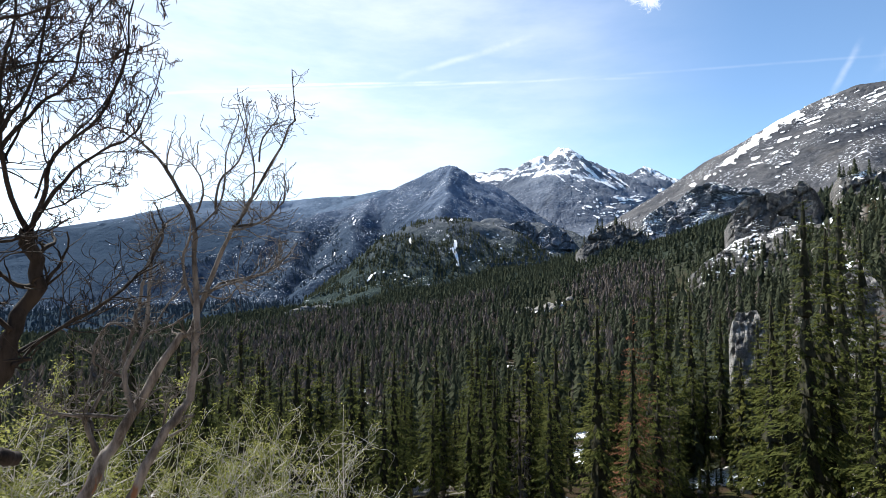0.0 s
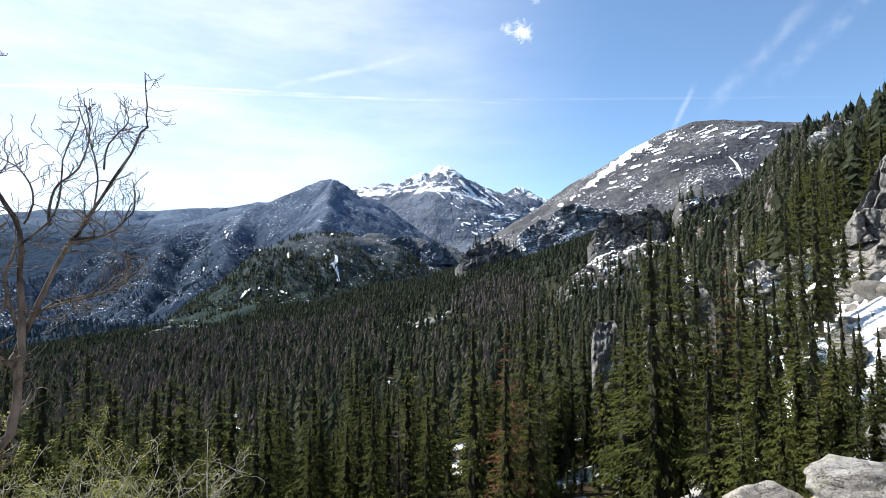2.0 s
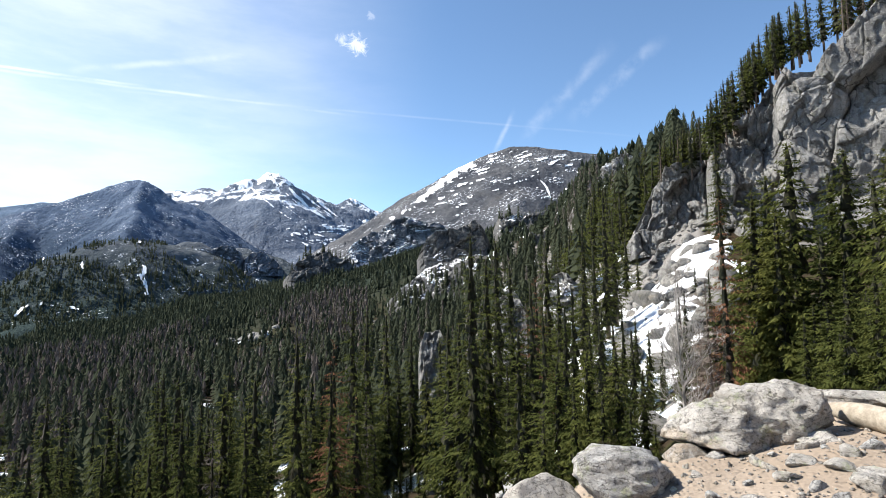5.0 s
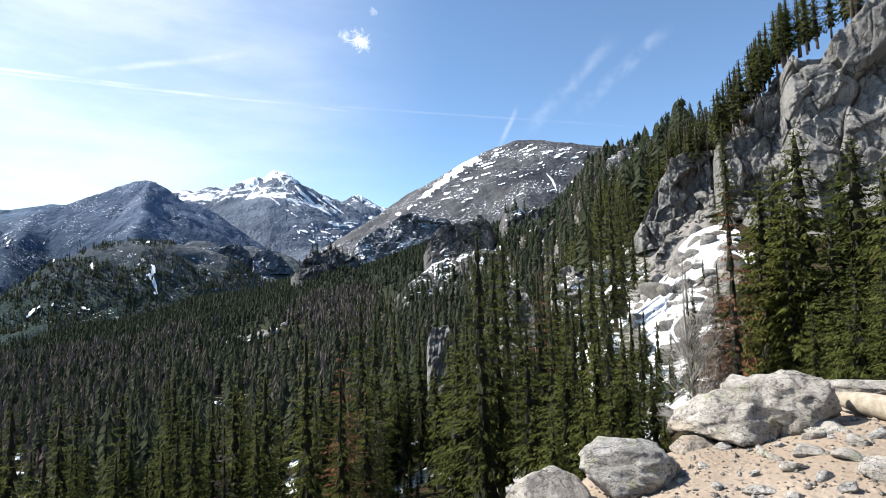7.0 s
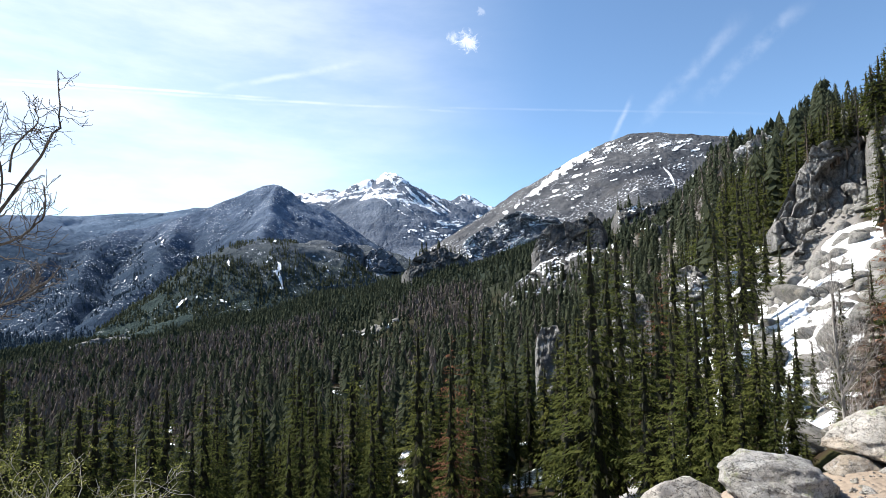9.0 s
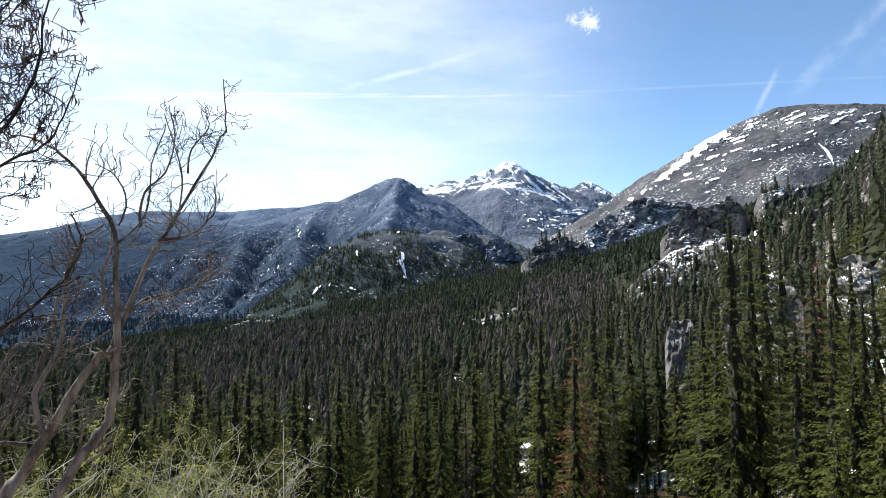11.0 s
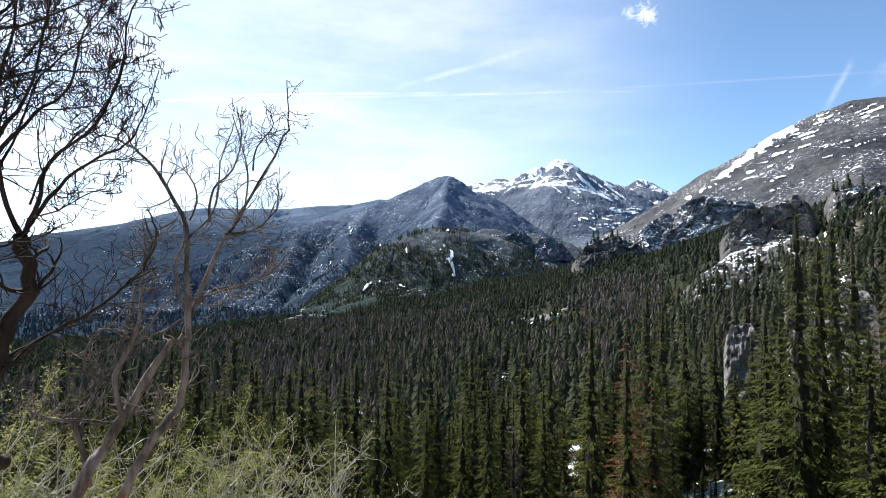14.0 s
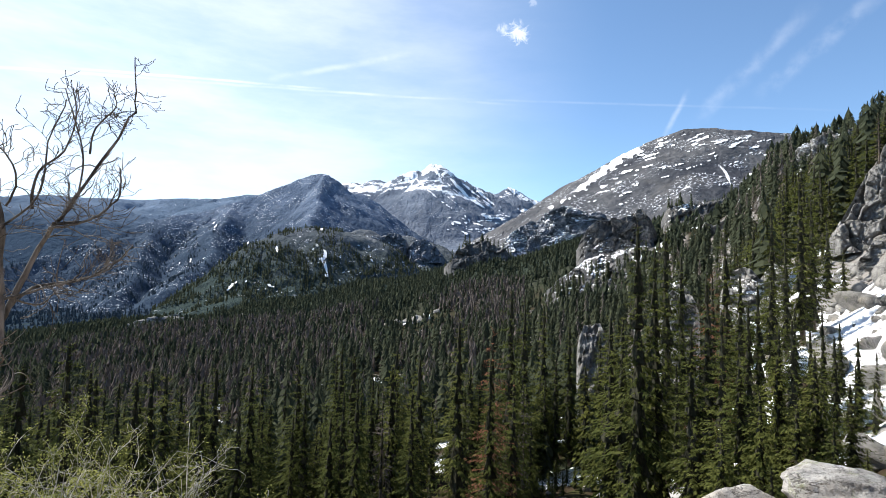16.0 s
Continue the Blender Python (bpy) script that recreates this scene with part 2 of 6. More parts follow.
# Distance haze goes into the blue of the plateau, dark and high peak colours.
MAT_FAR = mountain_material("hazed_plateau_rock", (0.16, 0.21, 0.29), (0.1, 0.14, 0.2), (0.16, 0.19, 0.24), 500, 1500, 0.1, -0.04, 330, 130, wood=((0.026, 0.042, 0.066), (0.056, 0.082, 0.12)))
MAT_DARK = mountain_material("hazed_dark_peak_rock", (0.15, 0.19, 0.265), (0.085, 0.115, 0.17), (0.155, 0.175, 0.21), 1500, 3200, 0.2, 0.068, 270, 170, wood=((0.03, 0.046, 0.074), (0.064, 0.088, 0.122)))
MAT_HIGH = mountain_material("hazed_high_peak_rock", (0.19, 0.22, 0.275), (0.11, 0.132, 0.175), (0.18, 0.195, 0.22), 420, 900, 0.6, 0.03, -200, 50, (19.0, 1.0))
MAT_BROAD = mountain_material("broad_mountain_rock", (0.135, 0.136, 0.142), (0.066, 0.07, 0.082), (0.125, 0.117, 0.11), 500, 2400, 0.05, 0.085, 90, 50)
MAT_KNOLL = mountain_material("knoll_rock", (0.21, 0.22, 0.235), (0.095, 0.108, 0.125), (0.21, 0.2, 0.19), 300, 2300, 0.15, 0.05, 85, 95, wood=((0.027, 0.04, 0.042), (0.064, 0.083, 0.074)))


def ground_material():
    m = Mat("forest_floor_sand_and_haze")
    p = m.pos()
    x, y, z = m.xyz(p)
    r = m.n("ShaderNodeVectorMath", {0: m.scaled(p, (1, 1, 0))}, operation="LENGTH").outputs["Value"]
    n1 = m.noise(p, 0.6, 6)
    grit = m.noise(p, 22, 8, 0.7)
    sand = m.mix(m.ramp(n1, 0.35, 0.7), (0.3, 0.24, 0.185), (0.4, 0.33, 0.265))
    sand = m.mix(m.ramp(grit, 0.4, 0.75, 0, 0.6), sand, (0.2, 0.16, 0.125))
    sand = m.mix(m.ramp(m.noise(p, 70, 4, 0.8), 0.6, 0.7, 0, 0.7), sand, (0.48, 0.43, 0.37))
    sand = m.mix(m.ramp(m.noise(p, 3.0, 6, 0.7), 0.52, 0.66, 0, 0.5), sand, (0.27, 0.22, 0.17))
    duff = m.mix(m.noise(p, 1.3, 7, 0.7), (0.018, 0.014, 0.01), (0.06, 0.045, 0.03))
    duff = m.mix(m.ramp(m.noise(p, 0.25, 5), 0.45, 0.7, 0, 0.6), duff, (0.05, 0.06, 0.02))
    rocky = m.mix(m.noise(p, 0.5, 8, 0.7), (0.12, 0.115, 0.11), (0.3, 0.28, 0.26))
    duff = m.mix(m.math("MULTIPLY", m.ramp(m.noise(p, 0.035, 6, 0.6), 0.54, 0.6), m.ramp(r, 400, 250)), duff, rocky)
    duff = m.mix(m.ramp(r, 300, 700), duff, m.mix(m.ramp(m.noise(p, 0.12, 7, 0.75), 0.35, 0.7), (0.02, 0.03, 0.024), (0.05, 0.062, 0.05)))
    # From 800 m out, blue haze is painted into the ground colour.
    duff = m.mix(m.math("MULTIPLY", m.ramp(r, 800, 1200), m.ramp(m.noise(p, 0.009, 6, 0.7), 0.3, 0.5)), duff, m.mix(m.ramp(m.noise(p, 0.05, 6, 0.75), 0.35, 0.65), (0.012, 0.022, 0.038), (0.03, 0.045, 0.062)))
    snow = m.math("MULTIPLY", m.ramp(m.noise(p, 0.06, 6, 0.65), 0.58, 0.61), m.math("MULTIPLY", m.ramp(r, 40, 75), m.ramp(r, 420, 300)))
    c = m.mix(m.ramp(m.math("ADD", r, m.math("MULTIPLY", n1, 4)), 11.5, 9.0), duff, sand)
    steep = m.math("MULTIPLY", m.ramp(m.xyz(m.n("ShaderNodeNewGeometry").outputs["Normal"])[2], 0.93, 0.86), m.math("MULTIPLY", m.ramp(r, 40, 60), m.ramp(r, 430, 300)))
    c = m.mix(steep, c, rocky)
    c = m.mix(snow, c, (0.8, 0.83, 0.88))
    h = m.math("ADD", m.math("MULTIPLY", grit, 0.5), m.math("MULTIPLY", m.noise(p, 60, 5, 0.7), 0.5))
    h = m.math("ADD", h, m.math("ADD", m.math("MULTIPLY", m.noise(p, 6, 5, 0.65), 2.2), m.math("MULTIPLY", m.ramp(m.voronoi(p, 13), 0.5, 0.1), 0.7)))
    crag_n = m.math("ADD", m.voronoi(p, 0.9), m.math("MULTIPLY", m.voronoi(p, 2.4), 0.5))
    h = m.math("ADD", h, m.math("MULTIPLY", m.math("MULTIPLY", steep, crag_n), 30.0))
    return m.finish(c, 0.92, m.bump(h, 0.6, 0.028), 0.0)


def needle_material(name, a, b, trans=0.25, vary=0.3):
    m = Mat(name)
    rnd = m.n("ShaderNodeObjectInfo").outputs["Random"]
    isl = m.n("ShaderNodeNewGeometry").outputs["Random Per Island"]
    stand = m.ramp(m.noise(m.scaled(m.pos(), (1, 1, 0.12)), 0.22, 3, 0.7), 0.3, 0.7)
    k = m.math("ADD", m.math("MULTIPLY", m.math("ADD", rnd, stand), 0.35), m.math("MULTIPLY", isl, vary))
    c = m.mix(k, a, b)
    tired = m.ramp(m.noise(m.scaled(m.pos(), (1, 1, 0.06)), 0.31, 3, 0.6), 0.56, 0.72, 0, 0.3)
    c = m.mix(tired, c, tuple(0.5 * u + 0.5 * v for u, v in zip((0.105, 0.085, 0.06), b)))
    c = m.mix(m.ramp(m.noise(m.pos(), 9, 3), 0.3, 0.7, 0, 0.5), c, tuple(v * 0.5 for v in a))
    return m.finish(c, 0.75, None, 0.03, trans)


def bark_material(name, a, b, scale=8.0, stretch=0.25, rough=0.85, scar=None):
    m = Mat(name)
    p = m.scaled(m.pos(), (1, 1, stretch))
    n = m.noise(p, scale, 7, 0.7)
    c = m.mix(m.ramp(n, 0.35, 0.65), a, b)
    c = m.mix(m.ramp(m.noise(m.pos(), 2.2, 4), 0.5, 0.7, 0, 0.6), c, tuple(v * 0.45 for v in a))
    if scar:
        z = m.math("ADD", m.xyz(m.pos())[2], m.math("MULTIPLY", m.noise(m.scaled(m.pos(), (2, 2, 0.6)), 5, 4), 0.3))
        split = m.math("MULTIPLY", m.math("MULTIPLY", m.ramp(z, scar[0], scar[0] + 0.08), m.ramp(z, scar[1], scar[1] - 0.08)), m.ramp(m.noise(m.scaled(m.pos(), (1, 1, 0.3)), 6, 4), 0.5, 0.56))
        c = m.mix(split, c, (0.2, 0.1, 0.055))
    return m.finish(c, rough, m.bump(n, 0.6, 0.02), 0.2)


def stone_material(name, light, dark, warm, scale=1.0, lichen=0.0, dist=0.03, pale=0.6):
    """Jointed rock: blotched and stained colour, dark joints at two sizes, and relief."""
    m = Mat(name)
    p = m.scaled(m.pos(), scale)
    c, fine = rock_colors(m, p, 1.0, light, dark, warm)
    c = m.mix(m.ramp(m.noise(p, 14, 6, 0.75), 0.50, 0.62, 0, pale), c, tuple(min(0.75, v * 1.5) for v in light))
    if lichen:
        c = m.mix(m.ramp(m.noise(p, 2.3, 6, 0.7), 0.56, 0.68, 0, lichen), c, (0.34, 0.35, 0.2))
    stain = m.noise(m.scaled(p, (1.6, 1.6, 0.3)), 1.4, 6, 0.65)
    c = m.mix(m.ramp(stain, 0.52, 0.7, 0, 0.6), c, tuple(v * 0.45 for v in dark))
    wob = m.n("ShaderNodeVectorMath", {0: p, 1: m.scaled(m.n("ShaderNodeTexNoise", {"Vector": p, "Scale": 1.6, "Detail": 4.0}).outputs["Color"], 0.7)}, operation="ADD").outputs[0]
    joint = m.voronoi(m.scaled(wob, (1, 1, 0.6)), 0.9, "DISTANCE_TO_EDGE")
    small = m.voronoi(m.scaled(wob, (1, 1, 1.5)), 3.1, "DISTANCE_TO_EDGE")
    line = m.math("MAXIMUM", m.math("MULTIPLY", m.ramp(joint, 0.035, 0.0), m.ramp(m.noise(p, 0.8, 3), 0.4, 0.6)), m.math("MULTIPLY", m.ramp(small, 0.05, 0.0, 0, 0.7), m.ramp(m.noise(p, 1.7, 3), 0.45, 0.6)))
    c = m.mix(m.math("MULTIPLY", line, 0.8), c, tuple(v * 0.35 for v in dark))
    h = m.math("ADD", m.math("MULTIPLY", fine, 0.9), m.math("MULTIPLY", m.noise(p, 18, 6, 0.7), 0.4))
    h = m.math("ADD", h, m.math("MULTIPLY", m.voronoi(wob, 3.1, out="Color"), 0.35))
    h = m.math("SUBTRACT", h, m.math("MULTIPLY", line, 0.9))
    return m.finish(c, 0.88, m.bump(h, 0.9, dist), 0.2)


def snow_material():
    m = Mat("old_snow")
    p = m.pos()
    c = m.mix(m.ramp(m.noise(p, 0.7, 6, 0.65), 0.4, 0.75), (0.86, 0.88, 0.92), (0.7, 0.7, 0.7))
    return m.finish(c, 0.6, m.bump(m.noise(p, 1.5, 6, 0.6), 0.5, 0.2), 0.3)


MAT_GROUND = ground_material()
MAT_NEEDLE = needle_material("spruce_needles", (0.026, 0.04, 0.014), (0.17, 0.18, 0.05), 0.42)
MAT_NEEDLE_OLIVE = needle_material("sunlit_pine_needles", (0.06, 0.075, 0.022), (0.18, 0.18, 0.05), 0.4)
# Dark core colour: bare twigs with the crown's inner shade painted in.
MAT_INNER = bark_material("inner_crown_shade", (0.018, 0.02, 0.011), (0.044, 0.042, 0.026), 5)
# Needles of the farthest woods, with blue haze painted into their colour.
MAT_NEEDLE_HAZE = needle_material("distant_hazed_needles", (0.028, 0.046, 0.066), (0.06, 0.088, 0.112), 0.2, 0.15)
MAT_NEEDLE_FAR = needle_material("far_forest_needles", (0.036, 0.049, 0.034), (0.115, 0.122, 0.07), 0.36, 0.15)
MAT_RUST = needle_material("rust_dead_needles", (0.13, 0.06, 0.036), (0.26, 0.13, 0.075), 0.2)
MAT_GREY_TWIG = needle_material("grey_dead_twigs", (0.1, 0.088, 0.08), (0.2, 0.172, 0.155), 0.15)
MAT_DEAD_BRUSH = needle_material("dead_brown_twigs", (0.1, 0.08, 0.068), (0.21, 0.17, 0.145), 0.1)
MAT_BARK = bark_material("conifer_bark", (0.09, 0.065, 0.05), (0.2, 0.16, 0.13))
MAT_ASPEN = bark_material("pale_twisted_bark", (0.07, 0.06, 0.052), (0.26, 0.235, 0.21), 10, scar=(-0.6, 0.15))
MAT_BIRCH = bark_material("white_birch_bark", (0.3, 0.27, 0.25), (0.5, 0.47, 0.44), 12)
MAT_PALE_TWIG = bark_material("pale_shrub_bark", (0.34, 0.31, 0.285), (0.64, 0.61, 0.575), 10)
MAT_GRANITE = stone_material("pale_granite", (0.46, 0.43, 0.39), (0.27, 0.25, 0.23), (0.46, 0.35, 0.25), 2.6, 0.3, 0.12, 0.35)


def boulder_material(name, light, mid, ochre):
    """Coarse granite: pale crystals, dark pits and cracks, crusts of lichen."""
    m = Mat(name)
    p = m.pos()
    c = m.mix(m.ramp(m.noise(p, 3.2, 7, 0.7), 0.4, 0.62), mid, light)
    c = m.mix(m.ramp(m.noise(p, 1.3, 5, 0.6), 0.52, 0.68, 0, 0.5), c, ochre)
    c = m.mix(m.ramp(m.noise(p, 17, 6, 0.75), 0.52, 0.6, 0, 0.7), c, (0.56, 0.53, 0.49))
    c = m.mix(m.ramp(m.noise(p, 26, 6, 0.75), 0.54, 0.62, 0, 0.6), c, (0.15, 0.145, 0.14))
    c = m.mix(m.ramp(m.noise(p, 70, 4, 0.8), 0.58, 0.64, 0, 0.75), c, (0.07, 0.066, 0.06))
    c = m.mix(m.math("MULTIPLY", m.ramp(m.noise(p, 4.6, 6, 0.7), 0.55, 0.64), m.ramp(m.noise(p, 40, 4), 0.4, 0.6, 0.2, 0.8)), c, (0.4, 0.42, 0.26))
    crack = m.ramp(m.noise(m.scaled(p, (1, 1, 2.2)), 5.0, 4, 0.6, 0.6), 0.485, 0.5, 0, 1)
    crack = m.math("MULTIPLY", crack, m.ramp(m.noise(m.scaled(p, (1, 1, 2.2)), 5.0, 4, 0.6, 0.6), 0.515, 0.5, 0, 1))
    c = m.mix(m.math("MULTIPLY", crack, 0.7), c, (0.1, 0.09, 0.08))
    h = m.math("ADD", m.noise(p, 7, 8, 0.75), m.math("MULTIPLY", m.noise(p, 30, 6, 0.75), 0.6))
    h = m.math("SUBTRACT", h, m.math("MULTIPLY", crack, 0.5))
    return m.finish(c, 0.9, m.bump(h, 1.0, 0.06), 0.2)


MAT_BOULDER = boulder_material("lichened_boulder_granite", (0.66, 0.615, 0.56), (0.42, 0.39, 0.35), (0.46, 0.33, 0.2))
MAT_BOULDER_GREY = boulder_material("grey_speckled_granite", (0.6, 0.585, 0.56), (0.31, 0.3, 0.29), (0.42, 0.38, 0.33))
MAT_CLIFF = stone_material("grey_cliff_stone", (0.36, 0.35, 0.335), (0.17, 0.168, 0.165), (0.35, 0.3, 0.25), 0.45, 0.25, 0.45, 0.35)
MAT_SNOW = snow_material()


# ---- ground ----
def build_ground():
    az = np.radians(np.concatenate([np.arange(-75, 80, 0.6), np.arange(80, 285, 2.5)]))
    r = np.concatenate([[0.02], np.geomspace(0.4, 5300, 155)])
    A, Rr = np.meshgrid(az, r, indexing="ij")
    x, y = Rr * np.sin(A), Rr * np.cos(A)
    z = ground_height(x, y)
    v = np.stack([x, y, z], -1).reshape(-1, 3)
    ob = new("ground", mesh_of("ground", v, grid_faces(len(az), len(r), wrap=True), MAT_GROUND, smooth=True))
    return tagged(ob, "sandy ledge falling away to a rocky forest floor with snow patches", "ground", kind="structure")


build_ground()


# ---- mountains ----
def mountain(name, label, lines, base, az, r, mat, seed, fall=0.6, blunt=15.0, rib=(110.0, 20.0), shear=0.0, jag=4.0, na=400, nr=120, lumps=8.0, rise=0.0):
    """A mountain that falls away on both sides of its ridge lines. Each line is a list of (azimuth, distance, slope of sight);
    the first is the skyline, the others are spurs. Ribs and gullies run down from the lines."""
    A, Rr = np.meshgrid(np.radians(np.linspace(*az, na)), np.linspace(*r, nr), indexing="ij")
    x, y = Rr * np.sin(A), Rr * np.cos(A)
    wx, wy = x + fbm(x / 260, y / 260, 0, 4, seed=seed + 50) * 60, y + fbm(x / 260, y / 260, 9, 4, seed=seed + 51) * 60
    z, gap, along = np.full(x.shape, -9e3), np.zeros(x.shape), np.zeros(x.shape)
    for n, line in enumerate(lines):
        p = [spot(a, d, EYE + d * e) for a, d, e in line]
        start = n * 5000.0
        for a, b in zip(p, p[1:]):
            vx, vy = b.x - a.x, b.y - a.y
            size = math.hypot(vx, vy)
            near = np.hypot(x - (a.x + b.x) / 2, y - (a.y + b.y) / 2) < 0.5 * size + 40
            px, py = np.where(near & (n == 0), x, wx), np.where(near & (n == 0), y, wy)
            t = np.clip(((px - a.x) * vx + (py - a.y) * vy) / size ** 2, 0, 1)
            d = np.hypot(px - a.x - t * vx, py - a.y - t * vy)
            top = a.z + (b.z - a.z) * t
            h = top - fall * (np.sqrt(d * d + blunt * blunt) - blunt)
            up = h > z
            z, gap, along = np.where(up, h, z), np.where(up, d, gap), np.where(up, start + size * t, along)
            start += size
    floor_z = base + rise * Rr
    z = floor_z + 30 * np.logaddexp(0, (z - floor_z) / 30)
    run = along - shear * gap
    off = np.clip(gap / 120, 0, 1)
    g = fbm((run + fbm(x / 150, y / 150, 0, 3, seed=seed + 40) * rib[0] * 0.5) / rib[0], gap / (rib[0] * 6), 0, 5, 0.55, seed + 9, ridged=True)
    z = z + rib[1] * off * (g - 0.1) + lumps * off * fbm(x / 70, y / 70, z / 70, 6, 0.6, seed + 3, ridged=True)
    z = z + jag * fbm(run / 22, 0.5, seed, 4, 0.6, seed) * (1 - off)
    z[:, 0] -= 120
    z[0], z[-1] = z[0] - 120, z[-1] - 120
    v = np.stack([x, y, z], -1).reshape(-1, 3)
    uv = np.stack([run / 1500, gap / 1500], -1).reshape(-1, 2)
    sky = np.array(lines[0], float)
    behind = np.where(Rr > np.interp(np.degrees(A), sky[:, 0], sky[:, 1]) + 15, 1.0, -1.0)
    F = grid_faces(na, nr)
    ob = new(name)
    part("flank", mesh_of("flank", v, F, mat, smooth=True, uv=uv), ob)
    SHAPES[ob.name] = (v, F, behind.reshape(-1))
    return tagged(ob, label, "mountain")


SHAPES = {}


def snow_on(mt, seed, width, *line, taper=0.5, label="bright snow lying in a gully", breaks=0.0, proud=3.0, fold=2.2):
    """Snow on a mountain's flank along a line of (azimuth, slope of sight); width in degrees."""
    v, F, U = SHAPES[mt.name]
    r = np.hypot(v[:, 0], v[:, 1])
    a, e = np.degrees(np.arctan2(v[:, 0], v[:, 1])), np.degrees((v[:, 2] - EYE) / r)
    la, le = [q[0] for q in line], [math.degrees(q[1]) for q in line]
    close = (a > min(la) - 1.5 * width - 0.2) & (a < max(la) + 1.5 * width + 0.2) & (e > min(le) - 1.5 * width - 0.2) & (e < max(le) + 1.5 * width + 0.2)
    F = F[close[F].any(1)]
    kept = np.unique(F)
    if not len(kept):
        return
    spare = np.full(len(v), -1)
    spare[kept] = np.arange(len(kept))
    v, F, U, r, a, e = v[kept], spare[F], U[kept], r[kept], a[kept], e[kept]
    best, where = np.full(len(v), 99.0), np.zeros(len(v))
    n = len(line) - 1
    for i in range(n):
        a0, e0, a1, e1 = line[i][0], math.degrees(line[i][1]), line[i + 1][0], math.degrees(line[i + 1][1])
        t = np.clip(((a - a0) * (a1 - a0) + (e - e0) * (e1 - e0)) / ((a1 - a0) ** 2 + (e1 - e0) ** 2), 0, 1)
        d = np.hypot(a - a0 - t * (a1 - a0), e - e0 - t * (e1 - e0))
        where = np.where(d < best, (i + t) / n, where)
        best = np.minimum(best, d)
    rag = fbm(a * fold, e * fold, seed, 5, 0.65, seed)
    lim = width * 0.38 * (1 - taper * where) * (1 + 1.9 * rag) - breaks * np.clip(fbm(a * 1.1, e * 1.1, seed + 3, 3, 0.5, seed + 2), 0, 1) * width * 4
    val = np.where(U <= 0.02, lim - best, -9.0)
    ok = val > 0
    G = F[ok[F].sum(1) >= 2]
    if not len(G):
        return
    rim, hits = np.zeros((len(v), 3)), np.zeros(len(v))
    for q in range(4):
        for o in (1, 2, 3):
            i, j = G[:, q], G[:, (q + o) % 4]
            cut = ok[i] & ~ok[j]
            i, j = i[cut], j[cut]
            f = np.clip(val[i] / (val[i] - val[j]), 0.02, 1)[:, None]
            np.add.at(rim, j, v[i] * (1 - f) + v[j] * f)
            np.add.at(hits, j, 1)
    shore = np.where(hits[:, None] > 0, rim / np.maximum(hits, 1)[:, None], v)
    lab = np.arange(len(v))
    for _ in range(300):
        low = lab[G].min(1)
        old = lab.copy()
        for q in range(4):
            np.minimum.at(lab, G[:, q], low)
        if (old == lab).all():
            break
    for one in np.unique(lab[G[:, 0]]):
        H = G[lab[G[:, 0]] == one]
        if len(H) < 2:
            continue
        used = np.unique(H)
        back = np.full(len(v), -1)
        back[used] = np.arange(len(used))
        w = shore[used].copy()
        w[:, :2] *= (1 - proud / r[used])[:, None]
        w[:, 2] += proud / 2
        part("snowfield", mesh_of("snowfield", w, back[H], MAT_SNOW, smooth=True), mt, label)


mountain("plateau_ridge", "long low ridge tinted with painted blue haze, with a flat skyline and thin snow", [
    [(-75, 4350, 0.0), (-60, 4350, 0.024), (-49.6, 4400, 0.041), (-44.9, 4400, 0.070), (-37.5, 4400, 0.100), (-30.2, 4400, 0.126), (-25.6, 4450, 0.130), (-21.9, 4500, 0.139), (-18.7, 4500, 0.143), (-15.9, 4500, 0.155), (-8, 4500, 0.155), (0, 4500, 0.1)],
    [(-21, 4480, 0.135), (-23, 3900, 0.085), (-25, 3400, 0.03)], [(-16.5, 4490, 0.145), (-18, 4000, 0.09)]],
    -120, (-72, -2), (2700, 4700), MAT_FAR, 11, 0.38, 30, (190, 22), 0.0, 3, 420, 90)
mountain("wooded_ridge", "nearer wooded ridge tinted with painted blue haze below the flat skyline", [
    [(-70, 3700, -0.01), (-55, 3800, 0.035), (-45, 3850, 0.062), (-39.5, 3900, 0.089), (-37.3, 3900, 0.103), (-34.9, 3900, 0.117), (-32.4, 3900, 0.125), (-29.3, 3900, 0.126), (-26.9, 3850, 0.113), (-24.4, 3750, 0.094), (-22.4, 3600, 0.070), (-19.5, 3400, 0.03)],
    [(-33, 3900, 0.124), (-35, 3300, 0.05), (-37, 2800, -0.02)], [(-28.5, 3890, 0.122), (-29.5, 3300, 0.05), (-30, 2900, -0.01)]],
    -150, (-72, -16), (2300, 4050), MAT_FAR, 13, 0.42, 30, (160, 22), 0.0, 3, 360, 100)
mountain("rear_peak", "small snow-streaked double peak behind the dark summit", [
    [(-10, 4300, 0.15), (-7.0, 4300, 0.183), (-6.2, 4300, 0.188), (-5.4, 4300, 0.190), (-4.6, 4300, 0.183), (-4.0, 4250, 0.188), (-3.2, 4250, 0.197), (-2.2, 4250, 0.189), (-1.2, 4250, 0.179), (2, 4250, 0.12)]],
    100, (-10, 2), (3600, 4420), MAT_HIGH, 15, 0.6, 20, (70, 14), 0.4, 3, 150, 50)
